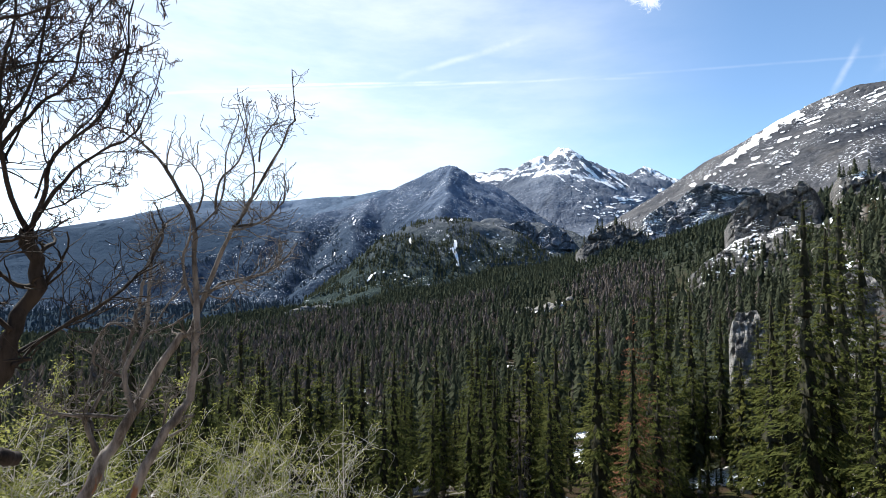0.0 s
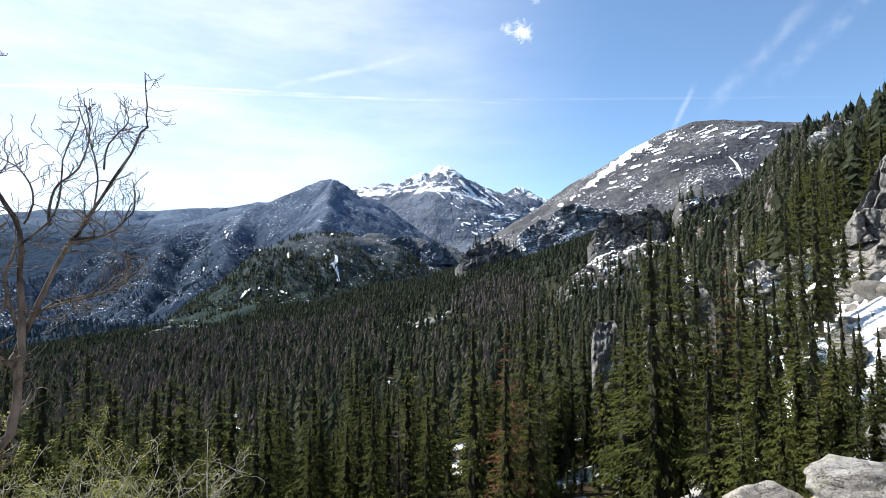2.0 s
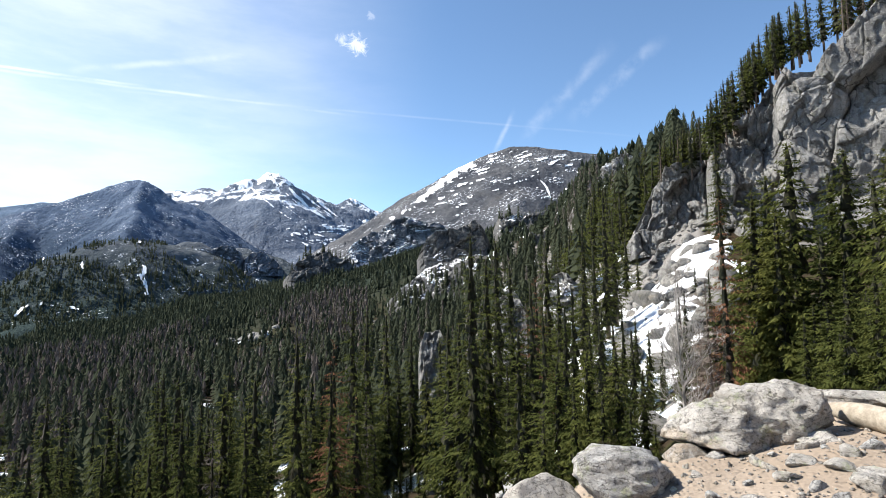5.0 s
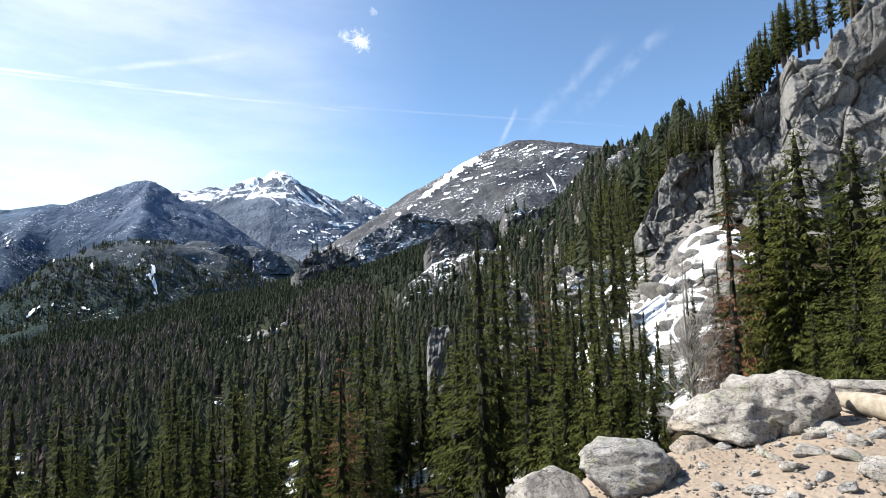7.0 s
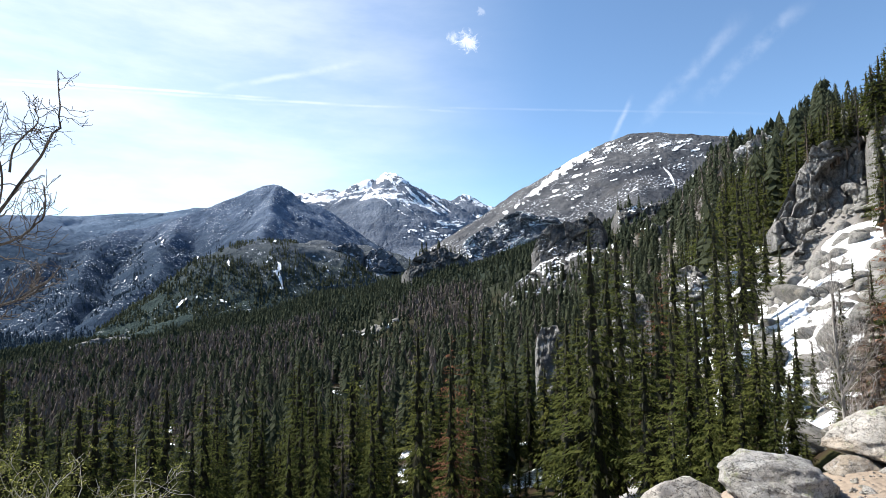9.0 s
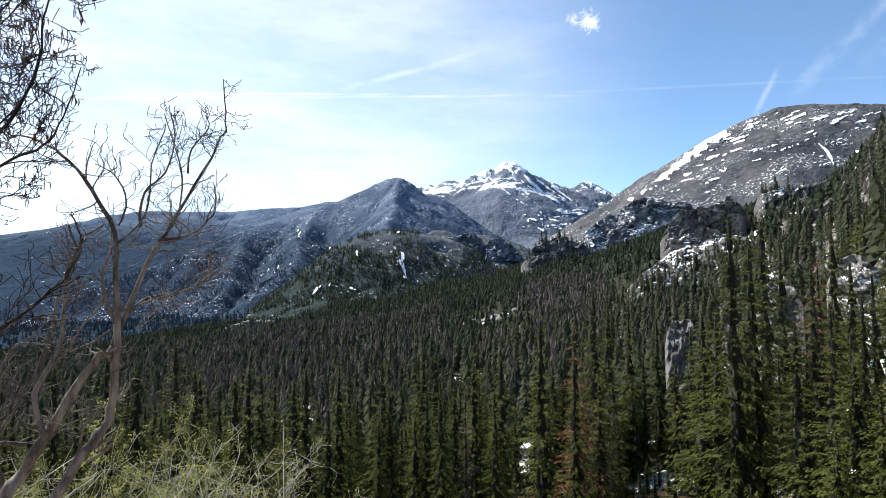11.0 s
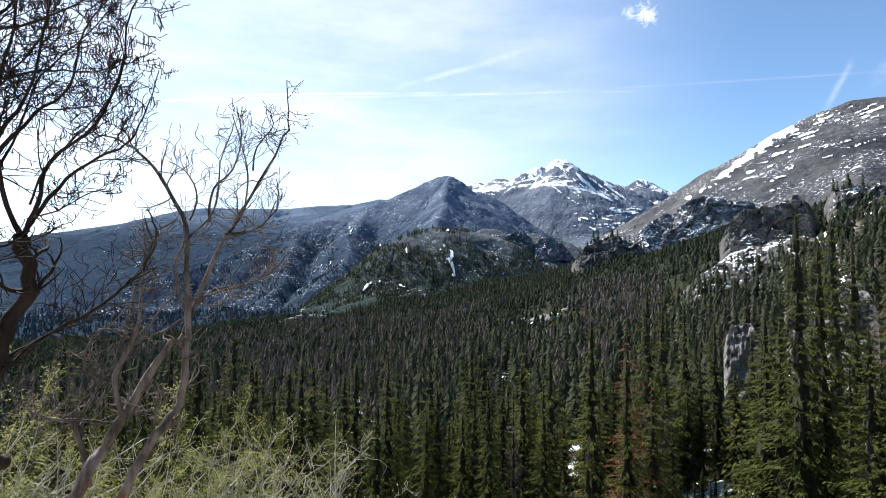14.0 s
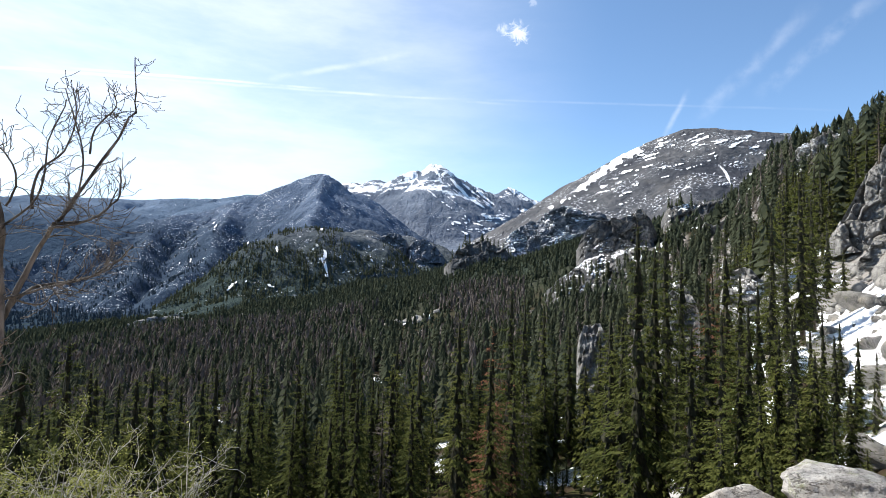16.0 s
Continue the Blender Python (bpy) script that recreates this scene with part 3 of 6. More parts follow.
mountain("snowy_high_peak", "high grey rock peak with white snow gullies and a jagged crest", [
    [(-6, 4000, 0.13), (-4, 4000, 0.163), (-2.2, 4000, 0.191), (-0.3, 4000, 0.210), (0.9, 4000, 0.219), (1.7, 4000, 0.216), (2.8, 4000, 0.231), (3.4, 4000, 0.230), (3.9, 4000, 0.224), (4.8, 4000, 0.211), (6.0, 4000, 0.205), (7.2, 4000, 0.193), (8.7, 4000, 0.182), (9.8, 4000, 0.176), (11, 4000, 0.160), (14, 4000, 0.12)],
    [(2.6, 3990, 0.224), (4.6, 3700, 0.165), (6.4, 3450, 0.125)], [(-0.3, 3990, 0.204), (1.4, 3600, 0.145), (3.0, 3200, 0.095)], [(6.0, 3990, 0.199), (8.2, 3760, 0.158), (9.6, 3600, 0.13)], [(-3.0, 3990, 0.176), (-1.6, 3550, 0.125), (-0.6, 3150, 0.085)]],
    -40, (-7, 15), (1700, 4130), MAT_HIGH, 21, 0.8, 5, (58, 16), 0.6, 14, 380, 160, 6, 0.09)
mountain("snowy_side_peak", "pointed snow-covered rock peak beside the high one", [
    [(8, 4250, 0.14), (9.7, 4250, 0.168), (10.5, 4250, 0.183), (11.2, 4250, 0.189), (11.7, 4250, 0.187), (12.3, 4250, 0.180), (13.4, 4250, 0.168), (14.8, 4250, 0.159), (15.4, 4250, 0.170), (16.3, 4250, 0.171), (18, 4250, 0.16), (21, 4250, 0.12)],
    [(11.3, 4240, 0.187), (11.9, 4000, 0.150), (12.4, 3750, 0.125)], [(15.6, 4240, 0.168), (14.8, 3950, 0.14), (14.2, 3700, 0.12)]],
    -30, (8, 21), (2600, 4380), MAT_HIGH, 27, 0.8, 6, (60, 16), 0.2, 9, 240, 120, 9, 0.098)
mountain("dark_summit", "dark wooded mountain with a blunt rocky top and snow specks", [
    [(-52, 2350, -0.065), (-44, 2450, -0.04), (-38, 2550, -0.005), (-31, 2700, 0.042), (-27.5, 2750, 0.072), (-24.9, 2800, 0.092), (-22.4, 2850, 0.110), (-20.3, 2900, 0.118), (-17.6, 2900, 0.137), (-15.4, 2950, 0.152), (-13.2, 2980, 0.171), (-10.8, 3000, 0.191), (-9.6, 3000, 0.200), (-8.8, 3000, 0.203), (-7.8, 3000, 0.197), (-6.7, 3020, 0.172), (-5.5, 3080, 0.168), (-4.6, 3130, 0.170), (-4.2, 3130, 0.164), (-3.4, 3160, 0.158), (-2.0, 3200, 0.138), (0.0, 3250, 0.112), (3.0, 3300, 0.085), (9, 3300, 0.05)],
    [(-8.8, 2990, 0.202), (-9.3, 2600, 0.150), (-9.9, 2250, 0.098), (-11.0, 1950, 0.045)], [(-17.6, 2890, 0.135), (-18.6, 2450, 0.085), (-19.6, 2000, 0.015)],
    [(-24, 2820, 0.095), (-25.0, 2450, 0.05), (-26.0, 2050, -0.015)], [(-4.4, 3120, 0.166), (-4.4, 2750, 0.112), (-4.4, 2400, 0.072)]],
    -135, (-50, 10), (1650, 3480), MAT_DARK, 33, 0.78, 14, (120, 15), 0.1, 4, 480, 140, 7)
mountain("broad_mountain", "broad bare grey-brown mountain scattered with snow patches", [
    [(8, 2450, -0.02), (11, 2460, 0.05), (13.2, 2490, 0.110), (14.6, 2520, 0.150), (15.4, 2550, 0.163), (17.4, 2600, 0.178), (19.3, 2660, 0.196), (21.0, 2700, 0.221), (22.6, 2720, 0.235), (24.2, 2750, 0.249), (26.7, 2800, 0.272), (28.7, 2800, 0.282), (31.0, 2800, 0.279), (33.7, 2800, 0.269), (36.9, 2800, 0.257), (45, 2800, 0.22), (60, 2800, 0.15)],
    [(26.0, 2790, 0.264), (23.4, 2350, 0.200), (22.4, 2200, 0.172)], [(31.0, 2790, 0.277), (30.0, 2350, 0.215), (29.0, 2000, 0.165)], [(17.4, 2590, 0.176), (16.2, 2380, 0.140)], [(36, 2790, 0.257), (36, 2300, 0.21), (36, 1950, 0.17)]],
    60, (7, 48), (1500, 3000), MAT_BROAD, 41, 0.62, 30, (130, 14), 0.1, 3, 460, 140, 6)
mountain("snow_streaked_knoll", "wooded rocky knoll with a long white snow streak", [
    [(-20, 1290, -0.055), (-17.5, 1300, -0.028), (-16.4, 1310, 0.001), (-14.8, 1330, 0.032), (-12.8, 1360, 0.063), (-11.4, 1380, 0.084), (-10, 1390, 0.095), (-8.4, 1400, 0.101), (-7.2, 1400, 0.100), (-6.1, 1410, 0.094), (-4.3, 1430, 0.066), (-2.8, 1440, 0.038), (-1.0, 1450, 0.012), (2, 1460, -0.02)],
    [(-8.6, 1390, 0.099), (-10.2, 1270, 0.035), (-12.4, 1130, -0.02)], [(-12.6, 1355, 0.062), (-15, 1230, 0.0), (-16.5, 1120, -0.03)]],
    -95, (-24, 4), (980, 1620), MAT_KNOLL, 51, 0.7, 34, (48, 9), 0.0, 3, 300, 110, 9)
mountain("cliffy_knoll", "pair of rounded bare rock knolls with steep faces", [
    [(-8, 1640, 0.05), (-6.6, 1630, 0.075), (-5.5, 1620, 0.094), (-4.6, 1610, 0.103), (-3.8, 1610, 0.103), (-2.8, 1600, 0.086), (-1.6, 1600, 0.094), (0.4, 1600, 0.095), (1.2, 1600, 0.087), (2.6, 1600, 0.084), (3.6, 1600, 0.079), (4.8, 1600, 0.069), (8, 1600, 0.05)]],
    20, (-9, 9), (1180, 1800), MAT_KNOLL, 57, 0.95, 28, (50, 9), 0.0, 3, 240, 80, 8)


# ---- snow on the mountains ----
def peak(name):
    return bpy.data.objects[name]


hp = peak("snowy_high_peak")
snow_on(hp, 1, 0.6, (1.9, 0.213), (2.7, 0.221), (3.3, 0.218), (3.7, 0.21), taper=0.2, fold=6, label="white summit snow")
snow_on(hp, 2, 0.22, (1.0, 0.205), (2.2, 0.185), (4.0, 0.160), (5.8, 0.140))
snow_on(hp, 3, 0.14, (3.0, 0.195), (4.6, 0.170), (6.6, 0.143))
snow_on(hp, 4, 0.35, (4.9, 0.205), (5.6, 0.190), (7.2, 0.165), (8.6, 0.150))
snow_on(hp, 5, 0.25, (6.2, 0.195), (7.4, 0.178), (9.2, 0.155))
snow_on(hp, 6, 0.2, (3.9, 0.205), (5.4, 0.182), (6.6, 0.165))
snow_on(hp, 7, 0.3, (7.8, 0.182), (9.0, 0.165), (10.0, 0.150))
snow_on(hp, 8, 0.16, (6.5, 0.122), (9.0, 0.126), (12.0, 0.124), taper=0.1, breaks=0.6)
snow_on(hp, 9, 0.12, (0.4, 0.165), (1.2, 0.156))
sp = peak("snowy_side_peak")
snow_on(sp, 11, 0.7, (10.8, 0.175), (11.8, 0.180), (13.4, 0.165), (15.0, 0.150), taper=0.1, breaks=0.7)
snow_on(sp, 12, 0.5, (11.0, 0.150), (13.0, 0.145), (15.0, 0.140), taper=0.1, breaks=0.9)
snow_on(sp, 13, 0.4, (15.6, 0.168), (16.4, 0.172), taper=0.1)
rp = peak("rear_peak")
snow_on(rp, 15, 0.4, (-6.4, 0.180), (-5.4, 0.186), (-4.6, 0.178), taper=0.1, breaks=0.5)
bm_ = peak("broad_mountain")
snow_on(bm_, 21, 1.2, (24.2, 0.255), (22.4, 0.236), (20.6, 0.212), (18.6, 0.185), taper=0.5, label="long white snowfield along the shoulder")
snow_on(bm_, 22, 0.5, (18.5, 0.180), (16.5, 0.160), (15.2, 0.145), taper=0.1, breaks=0.8)
for i, (a, e, w) in enumerate([(27, 0.262, 0.25), (30, 0.262, 0.3), (32, 0.255, 0.25), (25.5, 0.24, 0.25), (28.6, 0.24, 0.22), (31, 0.235, 0.25), (33.4, 0.25, 0.25), (23.5, 0.215, 0.22), (26.6, 0.215, 0.2), (34.6, 0.24, 0.25), (29.4, 0.215, 0.22), (24, 0.19, 0.2), (32.6, 0.215, 0.2), (27.4, 0.19, 0.2)]):
    snow_on(bm_, 30 + i, w, (a - 0.7, e - 0.003), (a + 0.7, e + 0.003), taper=0.0, label="patch of old snow on the stony flank", breaks=0.3, fold=6)
srng = random.Random(45)
for i in range(90):
    a = srng.uniform(16.5, 36)
    top = float(np.interp(a, [15.3, 18.4, 20.9, 24.7, 28.7, 36.8], [0.158, 0.192, 0.223, 0.264, 0.283, 0.255]))
    e = top - 0.006 - 0.085 * srng.random() ** (1.6 if a > 23 else 0.9)
    half = srng.uniform(0.15, 0.55)
    snow_on(bm_, 200 + i, srng.uniform(0.12, 0.26), (a - half, e - 0.004 * half), (a + half, e + 0.004 * half), taper=0.0, label="patch of old snow on the stony flank", breaks=0.2, fold=9)
snow_on(bm_, 61, 0.4, (22.6, 0.195), (20.5, 0.186), (18.4, 0.176), (16.6, 0.16), taper=0.2, breaks=0.8, fold=4, label="band of broken snow below the shoulder")
snow_on(bm_, 60, 0.3, (31.6, 0.215), (32.2, 0.20), (32.6, 0.18))
kn = peak("snow_streaked_knoll")
snow_on(kn, 71, 0.5, (-8.1, 0.058), (-8.3, 0.045), (-8.0, 0.032), (-7.9, 0.016), taper=0.2, fold=9, breaks=0.25, label="long white snow streak down the knoll")
snow_on(kn, 72, 0.4, (-8.6, 0.1), (-9.3, 0.09), (-9.0, 0.079), taper=0.2, fold=9, breaks=0.25)
snow_on(kn, 76, 0.32, (-15.4, 0.022), (-14.8, 0.012), fold=9, breaks=0.3)
snow_on(kn, 77, 0.35, (-13.6, -0.004), (-13.0, -0.008), fold=9, breaks=0.25)
snow_on(kn, 78, 0.32, (-16.6, -0.012), (-15.6, 0.004), fold=9, breaks=0.4)
snow_on(kn, 73, 0.34, (-17.8, -0.024), (-17.2, -0.008), (-16.6, 0.0), taper=0.3, fold=9, breaks=0.5)
snow_on(kn, 74, 0.4, (-11.4, 0.036), (-11.1, 0.024), fold=9, breaks=0.25)
snow_on(kn, 75, 0.4, (-13.0, 0.062), (-12.8, 0.052), fold=9, breaks=0.25)
ds = peak("dark_summit")
srng = random.Random(44)
for i in range(26):
    a = srng.triangular(-24, -11.5, -15.5)
    e = 0.092 + 0.009 * (a + 15.5) * 0.6 + srng.gauss(0, 0.022)
    snow_on(ds, 100 + i, srng.uniform(0.1, 0.2), (a, e), (a - srng.uniform(0.1, 0.3), e - 0.006), taper=0.4, label="small patch of snow between the trees", fold=11)
for i in range(44):
    a, e = srng.uniform(4.5, 13.5), srng.uniform(0.104, 0.138)
    snow_on(hp, 160 + i, srng.uniform(0.14, 0.3), (a, e), (a + srng.uniform(0.3, 1.0), e + srng.uniform(-0.005, 0.004)), taper=0.2, label="snow in the stony bowl below the peak", fold=4)
ck = peak("cliffy_knoll")
snow_on(ck, 91, 0.22, (-1.2, 0.066), (-2.0, 0.055), taper=0.1)
snow_on(ck, 92, 0.2, (2.0, 0.066), (2.8, 0.056), taper=0.1)
snow_on(ck, 93, 0.15, (-5.2, 0.094), (-5.6, 0.085), taper=0.1)

# ---- conifers ----
def tube(points, radii, sides=6):
    """Vertices and quads of a tapered tube along points."""
    pts = [Vector(p) for p in points]
    V, F = [], []
    for i, p in enumerate(pts):
        t = (pts[min(i + 1, len(pts) - 1)] - pts[max(i - 1, 0)]).normalized()
        a = t.orthogonal().normalized()
        a = (Vector((1, 0, 0)) - t * t.x).normalized() if abs(t.x) < 0.9 else a
        b = t.cross(a)
        for k in range(sides):
            w = 2 * math.pi * k / sides
            V.append(p + (a * math.cos(w) + b * math.sin(w)) * radii[i])
    for i in range(len(pts) - 1):
        for k in range(sides):
            F.append((i * sides + k, i * sides + (k + 1) % sides, (i + 1) * sides + (k + 1) % sides, (i + 1) * sides + k))
    return V, F


def conifer_crown(rng, height, spread, start=0.12, whorls=34, per=6, twigs=8, gaps=0.12, droop=0.35, fat=0.8, spray=1.0):
    """Branches in ragged whorls, each a spine with many short drooping sprays."""
    V, F = [], []

    def blade(p, d, side, length, width):
        i = len(V)
        mid = p + d * length * 0.5
        V.extend((p - side * width * 0.4, mid - side * width, p + d * length, mid + side * width))
        F.append((i, i + 1, i + 2, i + 3))

    lean = rng.random() * 6.28
    for w in range(whorls):
        f = start + (1 - start) * (w + rng.random() * 1.2) / (whorls + 0.4)
        reach = spread * (1 - f) ** 0.66 * (0.4 + 0.6 * min(1, (f - start) * 6 + 0.3)) + 0.12
        reach *= rng.uniform(0.78, 1.12)
        n = per if f < 0.85 else max(3, per - 2)
        a0 = rng.random() * 6.28
        for k in range(n):
            if rng.random() < gaps:
                continue
            a = a0 + 6.283 * k / n + rng.uniform(-0.4, 0.4)
            length = reach * rng.uniform(0.6, 1.15) * (1 + 0.18 * math.sin(a + lean + f * 7))
            dip = -droop * (1.15 - f) + rng.uniform(-0.2, 0.12) + (0.5 if f > 0.93 else 0)
            out = Vector((math.cos(a), math.sin(a), dip)).normalized()
            side = Vector((-math.sin(a), math.cos(a), rng.uniform(-0.3, 0.3))).normalized()
            base = Vector((0, 0, height * f + rng.uniform(-0.3, 0.3) * height / whorls))
            blade(base + out * length * 0.1, out, side, length * 0.9, (length * 0.04 + 0.03) * fat)
            m = max(3, int(twigs * (0.45 + 0.75 * length / spread)))
            for j in range(m):
                q = 0.2 + 0.78 * (j + rng.random() * 0.8) / m
                sgn = 1 if j % 2 else -1
                d = (out * rng.uniform(0.5, 1.0) + side * sgn * rng.uniform(0.3, 0.9) + Vector((0, 0, rng.uniform(-0.95, 0.05)))).normalized()
                lift = Vector((0, 0, (q * q * 0.12 - 0.02 + rng.uniform(-0.05, 0.05)) * length))
                flat = d.cross(Vector((rng.uniform(-0.6, 0.6), rng.uniform(-0.6, 0.6), 1))).normalized()
                size = length * rng.uniform(0.22, 0.4) * (1.2 - q * 0.5) * spray + 0.1
                blade(base + out * length * q + lift, d, flat, size, (size * 0.16 + 0.03) * fat)
    i = len(V)
    V.extend((Vector((-0.05, 0, height * 0.95)), Vector((0.05, 0, height * 0.95)), Vector((0, 0, height * 1.02))))
    F.append((i, i + 1, i + 2))
    return V, F


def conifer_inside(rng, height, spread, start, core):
    """A dark core for the bare twigs and the shade inside the crown, as one ragged stack of skirts."""
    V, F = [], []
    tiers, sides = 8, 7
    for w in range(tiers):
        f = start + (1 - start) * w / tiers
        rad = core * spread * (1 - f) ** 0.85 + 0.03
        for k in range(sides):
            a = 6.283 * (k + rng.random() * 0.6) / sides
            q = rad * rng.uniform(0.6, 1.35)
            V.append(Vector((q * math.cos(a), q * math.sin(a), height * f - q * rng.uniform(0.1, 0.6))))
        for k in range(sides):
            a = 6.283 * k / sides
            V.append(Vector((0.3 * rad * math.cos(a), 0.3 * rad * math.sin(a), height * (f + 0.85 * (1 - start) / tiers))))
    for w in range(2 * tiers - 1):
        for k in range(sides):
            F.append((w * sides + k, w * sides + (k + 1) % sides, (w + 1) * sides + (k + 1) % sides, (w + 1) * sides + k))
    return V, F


def conifer(name, label, height, spread, seed, needles, twigs=8, whorls=34, per=6, start=0.12, gaps=0.12, core=0.33, fat=0.8, category="tree", group="conifers below the ledge", inside=None, spray=1.0):
    rng = random.Random(seed)
    root = new(name)
    tv, tf = tube([(0, 0, -1.5), (0.05, 0, height * 0.3), (0, 0.04, height * 0.7), (0, 0, height)], [0.016 * height + 0.05, 0.012 * height, 0.006 * height, 0.012], 5)
    part("trunk", mesh_of("trunk", tv, tf, MAT_BARK, True), root)
    cv, cf = conifer_crown(rng, height, spread, start, whorls, per, twigs, gaps, fat=fat, spray=spray)
    part("crown", mesh_of("crown", cv, cf, needles), root)
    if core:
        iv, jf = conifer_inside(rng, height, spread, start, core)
        part("inner_crown", mesh_of("inner_crown", iv, jf, inside or MAT_INNER), root, "dark core for the bare twigs and painted shade inside the crown")
    return tagged(root, label, category, group)


rng = random.Random(12)
SPRUCES = [conifer("spruce", "tall dark green narrow spruce on the slope below the ledge", h, s, 20 + i, MAT_NEEDLE, whorls=w, fat=f * 1.1, twigs=11, spray=0.55)
           for i, (h, s, w, f) in enumerate([(20, 3.1, 46, 0.75), (18, 2.8, 42, 0.7), (16, 2.8, 38, 0.75), (22, 3.3, 54, 0.65), (13, 2.6, 32, 0.75)])]
OLIVES = [conifer("pine", "sunlit yellow-green conifer with a ragged narrow crown", h, s, 60 + i, MAT_NEEDLE_OLIVE, whorls=w, gaps=0.2, twigs=11, spray=0.68) for i, (h, s, w) in enumerate([(17, 3.3, 38), (12, 2.7, 30)])]
RUSTS = [conifer("dead_conifer", "dead conifer with rust-brown needles still on it", h, s, 80 + i, MAT_RUST, whorls=w, gaps=0.3, core=0.2, fat=0.45, twigs=12, spray=0.55) for i, (h, s, w) in enumerate([(15, 2.4, 44)])]
GREYS = [conifer("dead_conifer", "bare grey dead conifer with thin twigs", h, s, 90 + i, MAT_GREY_TWIG, whorls=w, gaps=0.3, twigs=8, core=0.12, fat=0.4) for i, (h, s, w) in enumerate([(16, 2.1, 36)])]
SMALLS = [conifer("spruce", "slender dark spruce on the rocky hillside", h, s, 120 + i, MAT_NEEDLE, whorls=w, per=5, twigs=6, fat=1.1, core=0.36, group="conifers on the hillside") for i, (h, s, w) in enumerate([(12, 2.6, 24), (10, 2.3, 22), (13, 2.7, 26)])]
SMALLS += [conifer("dead_conifer", "thin grey dead conifer on the cliff top", 11, 1.2, 129, MAT_GREY_TWIG, whorls=22, per=4, twigs=4, gaps=0.3, core=0.1, fat=0.6, group="conifers on the hillside")]
USED = set()


def put_tree(proto, az, r, height=None, turn=None, sink=0.0, z=None):
    p = spot(az, r)
    zz = float(ground_height(p.x, p.y)) if z is None else z
    base_h = max(v.co.z for v in proto.children[1].data.vertices)
    k = 1.0 if height is None else height / base_h
    m = Matrix.Translation((p.x, p.y, zz - sink)) @ Matrix.Rotation(rng.random() * 6.28 if turn is None else turn, 4, "Z")
    if proto not in USED:
        USED.add(proto)
        proto.matrix_basis = m
        proto.scale = (k, k, k)
        return proto
    ob = copy_thing(proto, m)
    ob.scale = (k, k, k)
    return ob


def tree_to(proto, az, r, tip_el):
    """A tree at that place whose tip is seen at the slope tip_el."""
    p = spot(az, r)
    return put_tree(proto, az, r, EYE + r * tip_el - float(ground_height(p.x, p.y)))


# single trees that stand out
tree_to(SPRUCES[3], 24.2, 44, 0.113)
tree_to(SPRUCES[0], 25.8, 47, 0.07)
tree_to(SPRUCES[1], 30.4, 43, 0.025)
tree_to(RUSTS[0], 30.9, 48, 0.03)
tree_to(SPRUCES[2], 34.6, 46, 0.012)
tree_to(SPRUCES[0], 38.0, 60, 0.182)
tree_to(SPRUCES[1], 11.6, 60, -0.011)
tree_to(SPRUCES[3], 13.0, 88, -0.02)
tree_to(RUSTS[0], 9.7, 50, -0.076)
tree_to(SPRUCES[2], 20.6, 90, -0.075)
tree_to(SPRUCES[4], 39.9, 80, 0.113)
tree_to(GREYS[0], 44.8, 30, 0.034)
tree_to(SPRUCES[0], 48.6, 75, 0.272)

for az, r, el in [(38.5, 40, -0.05), (40.2, 43, -0.06), (41.6, 38, -0.1), (42.8, 36, -0.12), (39.3, 35, -0.1), (37.2, 38, -0.04), (41.0, 33, -0.15)]:
    tree_to(SPRUCES[4], az, r, el)
BRUSH = [conifer("dead_conifer", "dead conifer with a full crown of grey-brown twigs", 11, 2.3, 97, MAT_DEAD_BRUSH, whorls=46, per=8, twigs=16, fat=0.3, spray=0.7, start=0.04, gaps=0.15, core=0.0)]
FIRS = [conifer("fir", "full dark green fir behind the boulders", h, s, 70 + i, MAT_NEEDLE, whorls=w + 8, per=8, twigs=10, fat=0.75, spray=0.65, start=0.03, gaps=0.08, group="firs beside the ledge") for i, (h, s, w) in enumerate([(11, 2.4, 32), (9, 2.0, 28)])]
FIRS += [conifer("fir", "sunlit yellow-green fir behind the boulders", 10, 2.2, 75, MAT_NEEDLE_OLIVE, whorls=46, per=9, twigs=18, fat=0.6, spray=0.55, start=0.03, gaps=0.1, group="firs beside the ledge")]
for az, r, el, k in [(51.6, 23, 0.155, 2), (53.4, 22, 0.12, 2), (54.6, 25, 0.228, 0), (52.7, 27, 0.178, 0), (56.6, 22, 0.09, 1), (58.6, 24, 0.205, 0), (60.5, 20, 0.16, 1), (62.8, 18, 0.22, 0), (65, 16, 0.26, 1), (57.4, 28, 0.17, 0), (61.5, 26, 0.2, 1), (50.2, 30, 0.05, 1), (47.8, 28, -0.02, 1), (55.8, 17, -0.02, 2), (68, 13, 0.3, 0), (59.5, 16, 0.0, 1)]:
    tree_to(FIRS[k], az, r, el)
tree_to(FIRS[2], 67.5, 12, 0.45)
